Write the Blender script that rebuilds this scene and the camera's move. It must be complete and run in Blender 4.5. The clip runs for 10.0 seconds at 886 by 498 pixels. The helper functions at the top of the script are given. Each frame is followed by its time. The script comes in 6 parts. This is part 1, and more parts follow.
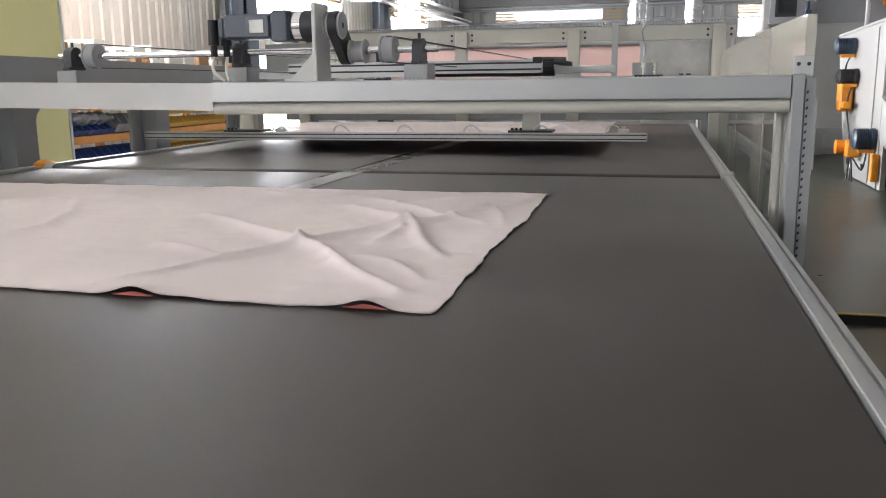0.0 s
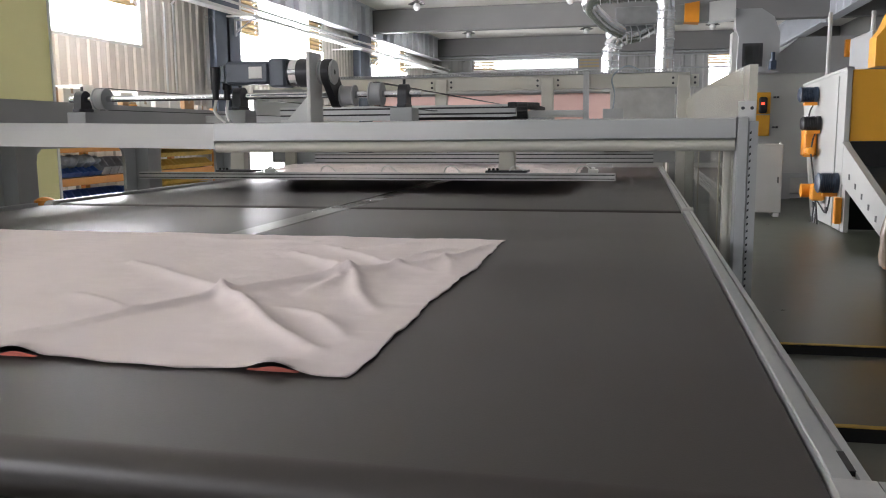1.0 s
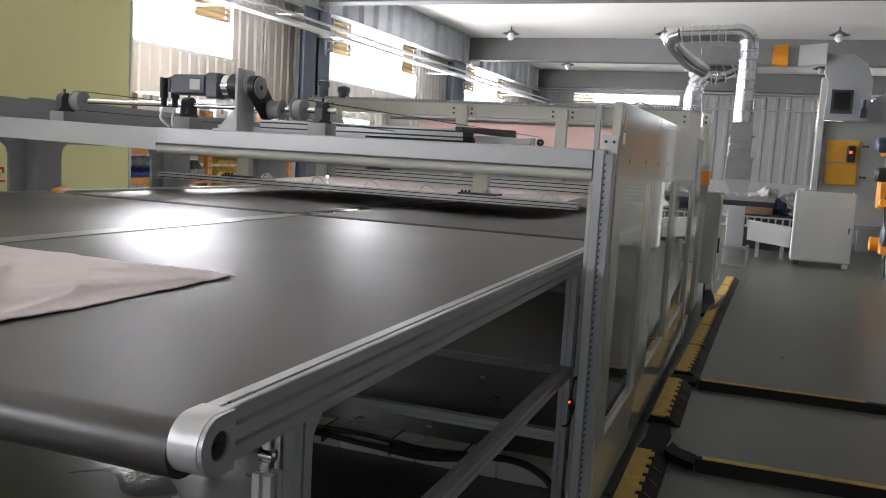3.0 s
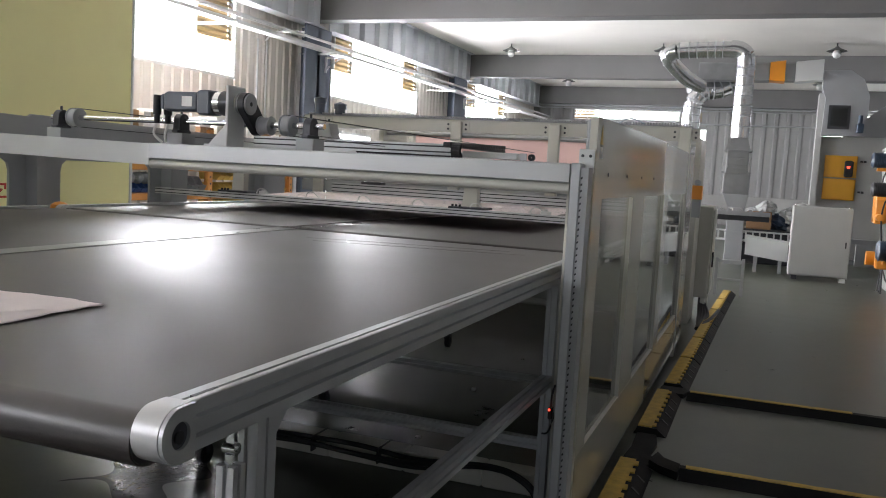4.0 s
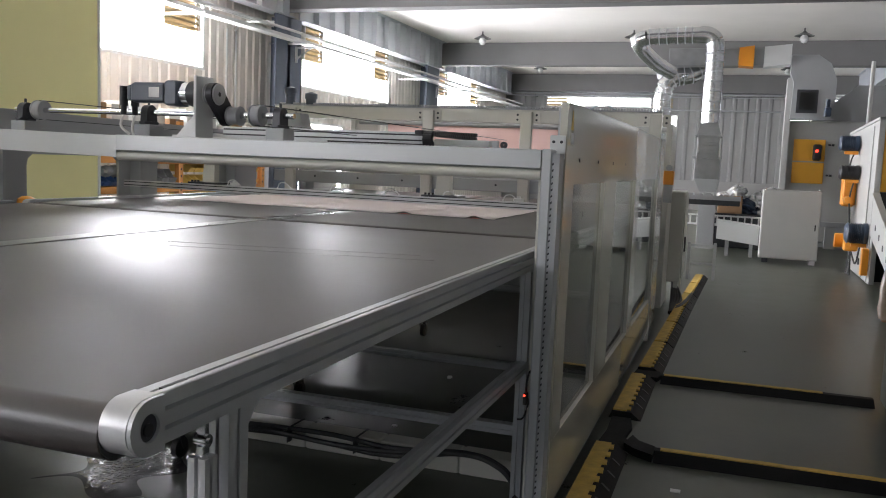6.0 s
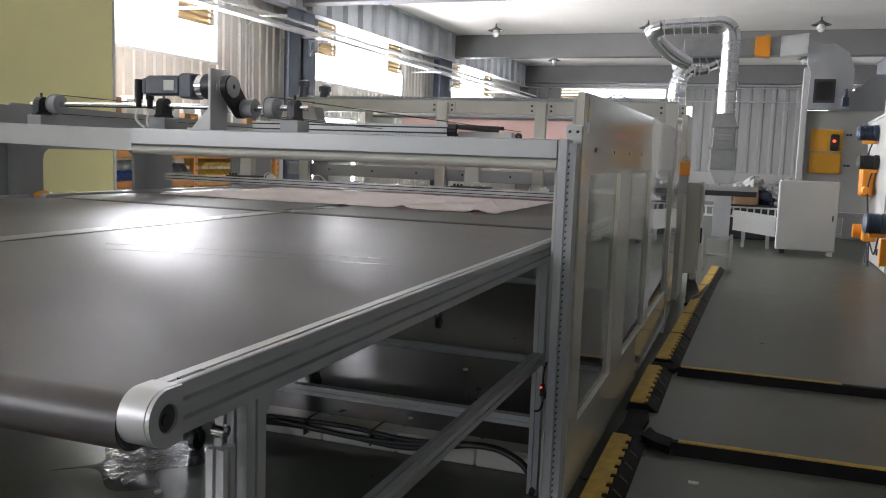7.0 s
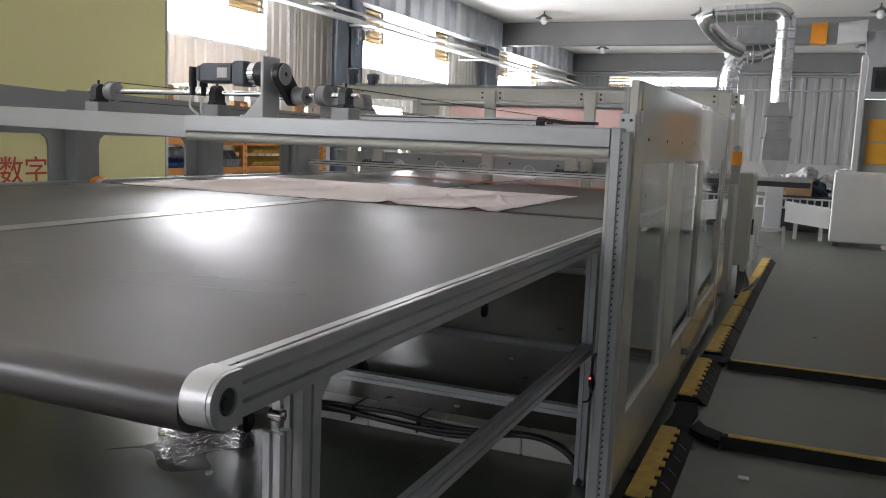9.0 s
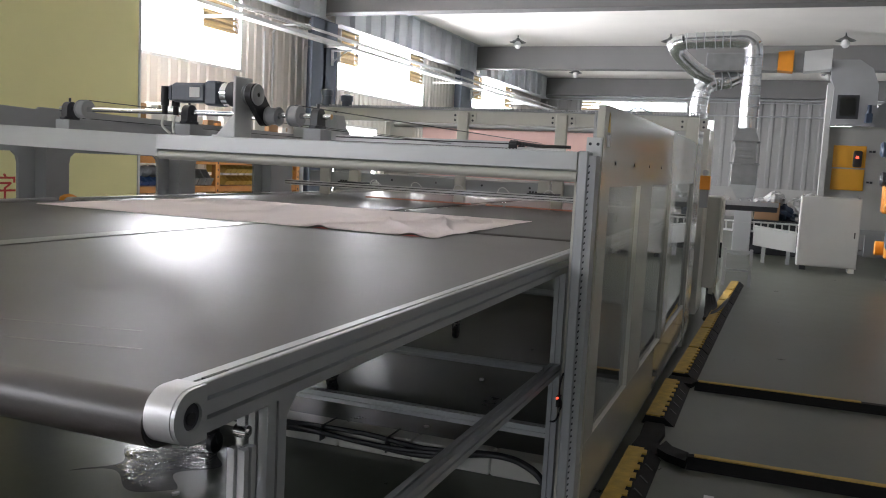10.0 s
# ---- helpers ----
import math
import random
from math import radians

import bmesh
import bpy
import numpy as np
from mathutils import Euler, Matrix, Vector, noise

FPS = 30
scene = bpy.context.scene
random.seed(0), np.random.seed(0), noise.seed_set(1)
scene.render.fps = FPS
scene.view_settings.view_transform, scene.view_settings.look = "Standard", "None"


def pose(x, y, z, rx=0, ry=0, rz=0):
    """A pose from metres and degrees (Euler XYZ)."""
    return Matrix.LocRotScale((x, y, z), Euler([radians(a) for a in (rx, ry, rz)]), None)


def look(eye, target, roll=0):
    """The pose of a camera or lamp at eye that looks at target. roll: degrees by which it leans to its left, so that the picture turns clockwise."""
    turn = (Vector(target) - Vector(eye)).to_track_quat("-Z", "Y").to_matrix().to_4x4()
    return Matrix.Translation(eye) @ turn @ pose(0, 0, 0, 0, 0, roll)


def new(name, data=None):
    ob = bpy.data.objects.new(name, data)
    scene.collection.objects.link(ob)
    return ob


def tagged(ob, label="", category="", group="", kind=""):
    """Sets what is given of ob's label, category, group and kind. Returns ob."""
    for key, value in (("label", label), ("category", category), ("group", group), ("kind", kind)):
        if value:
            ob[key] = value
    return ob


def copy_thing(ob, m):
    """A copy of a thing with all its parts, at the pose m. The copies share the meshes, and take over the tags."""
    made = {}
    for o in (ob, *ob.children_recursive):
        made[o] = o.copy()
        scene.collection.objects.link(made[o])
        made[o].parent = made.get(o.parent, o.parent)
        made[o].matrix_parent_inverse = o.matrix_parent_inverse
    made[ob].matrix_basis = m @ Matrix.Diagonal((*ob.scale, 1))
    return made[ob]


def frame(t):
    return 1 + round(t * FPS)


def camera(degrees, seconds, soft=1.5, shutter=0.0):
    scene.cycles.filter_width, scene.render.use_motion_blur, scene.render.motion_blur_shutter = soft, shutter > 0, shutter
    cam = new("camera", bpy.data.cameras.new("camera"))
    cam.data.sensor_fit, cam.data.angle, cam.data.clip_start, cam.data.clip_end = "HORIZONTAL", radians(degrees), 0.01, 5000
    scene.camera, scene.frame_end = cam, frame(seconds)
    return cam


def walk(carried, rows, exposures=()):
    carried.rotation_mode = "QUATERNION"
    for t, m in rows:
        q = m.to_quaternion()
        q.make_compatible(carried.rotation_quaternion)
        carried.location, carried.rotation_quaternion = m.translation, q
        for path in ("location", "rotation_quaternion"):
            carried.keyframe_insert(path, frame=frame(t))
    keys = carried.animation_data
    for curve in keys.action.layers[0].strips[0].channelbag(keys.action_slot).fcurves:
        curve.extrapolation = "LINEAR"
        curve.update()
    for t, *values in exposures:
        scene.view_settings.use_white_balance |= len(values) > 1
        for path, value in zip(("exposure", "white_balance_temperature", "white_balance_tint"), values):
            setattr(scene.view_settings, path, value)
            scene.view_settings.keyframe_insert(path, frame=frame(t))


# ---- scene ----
cam = camera(55.7, 10.0, soft=1.0)
PATH = [
    (0, (0.248, 0.097, 1.487), (-0.244, 1.996, 1.101), -0.7),
    (0.5, (0.289, -0.063, 1.494), (-0.268, 1.842, 1.242), -1.0),
    (1, (0.3, -0.171, 1.467), (-0.146, 1.758, 1.187), -0.5),
    (1.5, (0.495, -0.19, 1.457), (0.052, 1.74, 1.17), -1.2),
    (2, (0.787, -0.17, 1.454), (0.323, 1.754, 1.166), 2.2),
    (2.5, (0.982, -0.103, 1.469), (0.473, 1.811, 1.187), 3.8),
    (3, (1.206, -0.186, 1.454), (0.511, 1.676, 1.23), 3.3),
    (4.3, (1.326, -0.25, 1.448), (0.619, 1.611, 1.265), 3.2),
    (4.5, (1.332, -0.259, 1.445), (0.648, 1.612, 1.263), 3.0),
    (5, (1.329, -0.235, 1.446), (0.659, 1.641, 1.259), 2.4),
    (6.3, (1.32, -0.232, 1.445), (0.673, 1.648, 1.232), 2.4),
    (6.5, (1.314, -0.232, 1.437), (0.649, 1.642, 1.223), 2.4),
    (7, (1.314, -0.221, 1.436), (0.634, 1.646, 1.21), 2.0),
    (7.5, (1.312, -0.217, 1.431), (0.617, 1.643, 1.19), 1.6),
    (8, (1.31, -0.209, 1.426), (0.615, 1.649, 1.173), 1.6),
    (8.5, (1.303, -0.215, 1.432), (0.585, 1.634, 1.174), 1.6),
    (9, (1.292, -0.223, 1.434), (0.517, 1.602, 1.177), 2.3),
    (9.5, (1.299, -0.232, 1.436), (0.539, 1.605, 1.219), 2.9),
    (10, (1.319, -0.246, 1.435), (0.597, 1.608, 1.231), 2.9),
]
walk(cam, [(t, look(eye, target, roll)) for t, eye, target, roll in PATH], exposures=[(0, 0.42, 6350, 10), (0.5, 0.38, 6350, 10), (1, 0.12, 6350, 10), (3, 0.16, 6300, 10), (5, 0.12, 6300, 10), (10, 0.14, 6300, 10)])

# ---- world, windows, exposure ----
LEFT, RIGHT, BACK, FAR, CEIL = -7.8, 7.2, -9.0, 33.2, 5.0
world = bpy.data.worlds.new("world")
scene.world = world
world.use_nodes = True
wn = world.node_tree
sky = wn.nodes.new("ShaderNodeTexSky")
sky.sky_type = 'NISHITA'
sky.sun_disc = False
sky.sun_elevation, sky.sun_rotation = radians(38), radians(-80)
wn.links.new(sky.outputs["Color"], wn.nodes["Background"].inputs["Color"])
wn.nodes["Background"].inputs["Strength"].default_value = 0.10
sun_data = bpy.data.lights.new("sun", 'SUN')
sun_data.energy, sun_data.angle, sun_data.color = 1.0, radians(12), (1.0, 0.97, 0.94)
sun = new("sun", sun_data)
sun.matrix_world = look((-30, 8, 24), (0, 12, 0))
scene.view_settings.exposure = 0.22


WINDOW_POWER = 84


def window_light(name, x, y, z, tx, ty, tz, w, h, power, color=(1.0, 0.975, 1.04)):
    d = bpy.data.lights.new(name, 'AREA')
    d.shape, d.size, d.size_y, d.energy, d.color = 'RECTANGLE', w, h, power, color
    ob = new(name, d)
    ob.matrix_world = look((x, y, z), (tx, ty, tz))
    return ob


# window openings: left wall (y0, y1, z0, z1), far wall (x0, x1, z0, z1)
# the first two left windows are unseen, added as light for the near side
LEFT_WINDOWS = [(-8.1, -3.4, 2.87, 4.28), (-0.2, 4.7, 2.87, 4.28), (8.2, 12.7, 2.87, 4.28), (16.2, 21.1, 2.9, 4.28), (24.8, 29.3, 2.95, 4.28)]
SIDE_DOOR = (15.45, 18.3, 0.0, 2.2)
FAR_WINDOWS = [(-6.1, -2.0, 3.80, 4.20), (-1.26, -0.98, 2.98, 3.56), (2.8, 3.75, 3.03, 4.24), (4.08, 5.65, 3.86, 4.28)]
# out of view in the south wall, added to brighten faces turned south
UNSEEN_BACK_WINDOWS = [(-5.5, -1.0, 1.2, 3.6), (1.0, 5.5, 1.2, 3.6)]
for y0, y1, z0, z1 in LEFT_WINDOWS + [SIDE_DOOR]:
    window_light("window_light", LEFT - 0.12, (y0 + y1) / 2, (z0 + z1) / 2, 0, (y0 + y1) / 2, (z0 + z1) / 2, y1 - y0, z1 - z0, WINDOW_POWER * (y1 - y0) * (z1 - z0))
for x0, x1, z0, z1 in FAR_WINDOWS[:1] + FAR_WINDOWS[2:]:
    window_light("window_light", (x0 + x1) / 2, FAR + 0.12, (z0 + z1) / 2, (x0 + x1) / 2, 0, (z0 + z1) / 2, x1 - x0, z1 - z0, 14 * (x1 - x0) * (z1 - z0))
for x0, x1, z0, z1 in UNSEEN_BACK_WINDOWS:
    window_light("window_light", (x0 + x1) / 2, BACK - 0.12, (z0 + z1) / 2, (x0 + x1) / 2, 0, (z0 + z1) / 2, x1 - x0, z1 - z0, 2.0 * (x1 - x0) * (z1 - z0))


# ---- materials ----
def mat(name, color, rough=0.5, metal=0.0, var=0.12, scale=6.0, bump=0.0, fine=120.0, stretch=(1, 1, 1), rvar=0.1, tint=None, spec=0.5, coat=0.0, rand=0.0):
    m = bpy.data.materials.new(name)
    m.use_nodes = True
    nt = m.node_tree
    b = nt.nodes["Principled BSDF"]
    tc = nt.nodes.new("ShaderNodeTexCoord")
    mp = nt.nodes.new("ShaderNodeMapping")
    mp.inputs["Scale"].default_value = stretch
    nt.links.new(tc.outputs["Object"], mp.inputs["Vector"])
    n1 = nt.nodes.new("ShaderNodeTexNoise")
    n1.inputs["Scale"].default_value, n1.inputs["Detail"].default_value = scale, 6
    n2 = nt.nodes.new("ShaderNodeTexNoise")
    n2.inputs["Scale"].default_value, n2.inputs["Detail"].default_value = fine, 3
    for n in (n1, n2):
        nt.links.new(mp.outputs["Vector"], n.inputs["Vector"])
    ramp = nt.nodes.new("ShaderNodeMix")
    ramp.data_type = 'RGBA'
    lo = [c * (1 - var) for c in color]
    hi = [min(1, c * (1 + var)) for c in (tint or color)]
    ramp.inputs["A"].default_value, ramp.inputs["B"].default_value = (*lo, 1), (*hi, 1)
    mix = nt.nodes.new("ShaderNodeMath")
    mix.operation = 'MULTIPLY_ADD'
    nt.links.new(n2.outputs["Fac"], mix.inputs[0])
    mix.inputs[1].default_value = 0.35
    off = nt.nodes.new("ShaderNodeMath")
    off.operation = 'MULTIPLY_ADD'
    nt.links.new(n1.outputs["Fac"], off.inputs[0])
    off.inputs[1].default_value, off.inputs[2].default_value = 1.6, -0.48
    nt.links.new(off.outputs[0], mix.inputs[2])
    if rand:
        oi = nt.nodes.new("ShaderNodeObjectInfo")
        ra = nt.nodes.new("ShaderNodeMath")
        ra.operation = 'MULTIPLY_ADD'
        ra.inputs[1].default_value = rand
        nt.links.new(oi.outputs["Random"], ra.inputs[0])
        nt.links.new(mix.outputs[0], ra.inputs[2])
        mix = ra
    nt.links.new(mix.outputs[0], ramp.inputs["Factor"])
    nt.links.new(ramp.outputs["Result"], b.inputs["Base Color"])
    rr = nt.nodes.new("ShaderNodeMapRange")
    rr.inputs["To Min"].default_value, rr.inputs["To Max"].default_value = max(0.02, rough - rvar), min(1, rough + rvar)
    nt.links.new(n1.outputs["Fac"], rr.inputs["Value"])
    nt.links.new(rr.outputs["Result"], b.inputs["Roughness"])
    b.inputs["Metallic"].default_value = metal
    b.inputs["Specular IOR Level"].default_value = spec
    b.inputs["Coat Weight"].default_value = coat
    if bump:
        bp = nt.nodes.new("ShaderNodeBump")
        bp.inputs["Strength"].default_value, bp.inputs["Distance"].default_value = bump, 0.01
        nt.links.new(n2.outputs["Fac"], bp.inputs["Height"])
        nt.links.new(bp.outputs["Normal"], b.inputs["Normal"])
    return m


def glow(name, color, strength):
    m = bpy.data.materials.new(name)
    m.use_nodes = True
    b = m.node_tree.nodes["Principled BSDF"]
    b.inputs["Base Color"].default_value = (*color, 1)
    b.inputs["Emission Color"].default_value = (*color, 1)
    b.inputs["Emission Strength"].default_value = strength
    return m


def glass(name, color=(0.95, 0.97, 0.96), rough=0.02, alpha=1.0):
    m = bpy.data.materials.new(name)
    m.use_nodes = True
    b = m.node_tree.nodes["Principled BSDF"]
    b.inputs["Base Color"].default_value = (*color, 1)
    b.inputs["Roughness"].default_value = rough
    b.inputs["Transmission Weight"].default_value = alpha
    b.inputs["IOR"].default_value = 1.45
    return m


M_BELT = mat("belt_rubber", (0.036, 0.0295, 0.0265), 0.44, var=0.16, scale=1.3, fine=260, bump=0.03, rvar=0.06, spec=0.62)
M_BELT_EDGE = mat("belt_fold", (0.03, 0.028, 0.03), 0.28, var=0.15, scale=3, fine=200, spec=0.7)
M_ALU = mat("anodised_aluminium", (0.46, 0.47, 0.475), 0.38, 0.55, var=0.06, scale=4, fine=160, stretch=(1, 0.1, 1))
M_ALU_X = mat("anodised_aluminium_cross", (0.50, 0.51, 0.51), 0.42, 0.45, var=0.06, scale=4, fine=160, stretch=(0.1, 1, 1))
M_CAST = mat("cast_aluminium", (0.55, 0.55, 0.55), 0.42, 0.5, var=0.06, scale=9, bump=0.04)
M_CREAM = mat("cream_powder_coat", (0.56, 0.55, 0.49), 0.34, var=0.05, scale=2.5, fine=220, bump=0.02)
M_PANEL = mat("cream_gloss_panel", (0.52, 0.50, 0.42), 0.13, var=0.05, scale=1.2, fine=60, rvar=0.04, coat=0.3)
M_GREY = mat("grey_machine_paint", (0.36, 0.37, 0.375), 0.42, var=0.06, scale=3, fine=180, bump=0.02)
M_WHITE = mat("white_machine_paint", (0.62, 0.63, 0.62), 0.36, var=0.05, scale=2, fine=160)
M_DARK = mat("dark_steel", (0.05, 0.052, 0.058), 0.42, 0.3, var=0.2, scale=12)
M_BLACK = mat("black_plastic", (0.015, 0.015, 0.017), 0.45, var=0.25, scale=14, bump=0.03)
# dark blue, greyed and lifted to hold the haze seen over the motor
M_BLUE = mat("dark_blue_motor_paint", (0.075, 0.09, 0.115), 0.4, var=0.15, scale=10)
M_NAVY = mat("navy_motor_paint", (0.03, 0.05, 0.085), 0.4, var=0.2, scale=10)
M_CHROME = mat("polished_steel", (0.75, 0.76, 0.78), 0.14, 1.0, var=0.04, scale=8)
M_GALV = mat("galvanised_spiral_duct", (0.62, 0.63, 0.64), 0.22, 0.95, var=0.10, scale=5, fine=90, bump=0.06)
M_ORANGE = mat("orange_paint", (0.78, 0.30, 0.02), 0.4, var=0.08, scale=5)
M_AMBER = mat("amber_panel_paint", (0.80, 0.40, 0.03), 0.38, var=0.06, scale=3)
M_RACK = mat("orange_rack_steel", (0.72, 0.32, 0.09), 0.45, var=0.10, scale=6)
M_YBOARD = mat("yellow_painted_board", (0.82, 0.77, 0.38), 0.5, var=0.05, scale=1.0, fine=140)
M_RED = mat("red_lettering", (0.55, 0.05, 0.03), 0.5, var=0.1)
M_RAMPY = mat("yellow_ramp_plastic", (0.56, 0.37, 0.07), 0.62, var=0.32, scale=16, fine=90, bump=0.12)
M_RUBBER = mat("black_ramp_rubber", (0.008, 0.008, 0.008), 0.65, var=0.3, scale=9, fine=80, bump=0.12, spec=0.22)
M_CLOTH = mat("pale_pink_fleece", (0.88, 0.79, 0.78), 0.95, var=0.05, scale=5, fine=420, bump=0.25, spec=0.1)
M_HEM = mat("rose_hem_thread", (0.62, 0.20, 0.16), 0.9, var=0.1, spec=0.1)
M_PINKROLL = bpy.data.materials.new("salmon_fabric_web")
M_PINKROLL.use_nodes = True
pn = M_PINKROLL.node_tree
pn.nodes.remove(pn.nodes["Principled BSDF"])
p_dif, p_tra, p_mix, p_noi, p_col = (pn.nodes.new("ShaderNode" + k) for k in ("BsdfDiffuse", "BsdfTranslucent", "MixShader", "TexNoise", "Mix"))
p_noi.inputs["Scale"].default_value, p_noi.inputs["Detail"].default_value = 3.0, 8.0
p_col.data_type = 'RGBA'
p_col.inputs["A"].default_value, p_col.inputs["B"].default_value = (0.70, 0.46, 0.41, 1), (0.80, 0.57, 0.52, 1)
pn.links.new(p_noi.outputs["Fac"], p_col.inputs["Factor"])
for q in (p_dif, p_tra):
    pn.links.new(p_col.outputs["Result"], q.inputs["Color"])
pn.links.new(p_dif.outputs[0], p_mix.inputs[1])
pn.links.new(p_tra.outputs[0], p_mix.inputs[2])
pn.links.new(p_mix.outputs[0], pn.nodes["Material Output"].inputs["Surface"])
M_CEIL = mat("ceiling_paint", (0.84, 0.81, 0.76), 0.85, var=0.06, scale=0.7, fine=30, bump=0.03)
# lightened blue-grey; the haze over the girders is put into this colour
M_GIRDER = mat("painted_steel_girder", (0.56, 0.58, 0.61), 0.55, var=0.10, scale=1.5)
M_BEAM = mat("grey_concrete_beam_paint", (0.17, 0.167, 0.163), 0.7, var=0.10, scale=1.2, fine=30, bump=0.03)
M_COLUMN = mat("blue_grey_column_paint", (0.10, 0.12, 0.16), 0.55, var=0.1, scale=2)
M_WALL = mat("corrugated_wall_sheet", (0.68, 0.64, 0.59), 0.5, var=0.06, scale=0.8, fine=40)
M_WALLN = mat("grey_end_wall_sheet", (0.30, 0.30, 0.29), 0.5, var=0.07, scale=0.8, fine=40)
M_WALLP = mat("plain_wall_paint", (0.36, 0.355, 0.34), 0.8, var=0.06, scale=0.8)
M_FLOORM = mat("sealed_concrete", (0.074, 0.082, 0.061), 0.30, var=0.46, scale=1.9, fine=22, bump=0.02, rvar=0.085, spec=0.38)
for nd in M_FLOORM.node_tree.nodes:
    if nd.type == 'TEX_NOISE':
        nd.inputs["Detail"].default_value, nd.inputs["Roughness"].default_value = 12, 0.72
M_FRAMEW = mat("window_frame_paint", (0.7, 0.7, 0.68), 0.5)
M_OUT = glow("daylight_backdrop", (0.98, 0.99, 1.0), 8.0)
M_GLASS = glass("guard_glazing", (0.78, 0.82, 0.78), 0.02)
M_BULB = mat("opal_bulb_glass", (0.8, 0.8, 0.78), 0.2, var=0.02)
M_LGREY = mat("light_grey_cabinet_paint", (0.43, 0.435, 0.415), 0.42, var=0.06, scale=2.2, fine=150, bump=0.015)
M_DUCT = mat("dull_galvanised_sheet", (0.24, 0.245, 0.245), 0.38, 0.45, var=0.18, scale=5, fine=70)
M_LOUVRE = bpy.data.materials.new("tan_louvre_sheet")
M_LOUVRE.use_nodes = True
ln = M_LOUVRE.node_tree
l_tra = ln.nodes.new("ShaderNodeBsdfTranslucent")
l_mix = ln.nodes.new("ShaderNodeMixShader")
l_tra.inputs["Color"].default_value = (0.26, 0.22, 0.15, 1)
l_mix.inputs["Fac"].default_value = 0.45
ln.nodes["Principled BSDF"].inputs["Base Color"].default_value = (0.55, 0.43, 0.24, 1)
ln.links.new(ln.nodes["Principled BSDF"].outputs[0], l_mix.inputs[1])
ln.links.new(l_tra.outputs[0], l_mix.inputs[2])
ln.links.new(l_mix.outputs[0], ln.nodes["Material Output"].inputs["Surface"])
M_CARTON = mat("white_carton_board", (0.74, 0.73, 0.70), 0.7, var=0.05, scale=3)
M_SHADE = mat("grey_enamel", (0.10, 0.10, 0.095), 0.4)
M_CARD = mat("cardboard", (0.36, 0.22, 0.12), 0.85, var=0.12, scale=6)
M_WRAP = mat("crumpled_film_wrap", (0.45, 0.46, 0.45), 0.25, var=0.35, scale=9, bump=0.3, fine=25)
M_BLUEBIN = mat("blue_parts_bin", (0.05, 0.12, 0.38), 0.45, var=0.1, rand=0.3)
M_YBIN = mat("yellow_parts_bin", (0.75, 0.52, 0.13), 0.45, var=0.1, rand=0.3)
M_GREYBIN = mat("grey_parts_bag", (0.30, 0.31, 0.33), 0.6, var=0.3, scale=12)
M_LED = glow("red_indicator", (1.0, 0.06, 0.03), 3.0)
M_LABEL = mat("white_label", (0.7, 0.7, 0.68), 0.5)
M_TAPE = mat("clear_seam_tape", (0.16, 0.15, 0.145), 0.16, var=0.4, scale=30, fine=90, bump=0.2, spec=0.9)
M_STRIP = mat("dull_grey_strip", (0.19, 0.18, 0.172), 0.34, 0.2, var=0.12, scale=6, fine=120)
M_MARBLE = mat("marbled_laminate", (0.62, 0.62, 0.61), 0.35, var=0.22, scale=4.5, fine=18)
M_TANWRAP = mat("film_over_tan_roll", (0.42, 0.33, 0.25), 0.22, var=0.35, scale=9, bump=0.3, fine=25)
M_CLEARHOSE = mat("clear_air_hose", (0.30, 0.36, 0.40), 0.2)
M_EDGE = mat("salmon_fabric_edge", (0.62, 0.27, 0.20), 0.9, var=0.15, scale=20)
M_SPLICE = mat("belt_splice_film", (0.30, 0.29, 0.28), 0.22, var=0.2, scale=20, spec=0.65)
M_FILM = mat("crumpled_plastic_film", (0.10, 0.102, 0.10), 0.16, var=0.3, scale=12, spec=1.0)
M_HOSE = mat("black_cable_jacket", (0.012, 0.012, 0.013), 0.5)


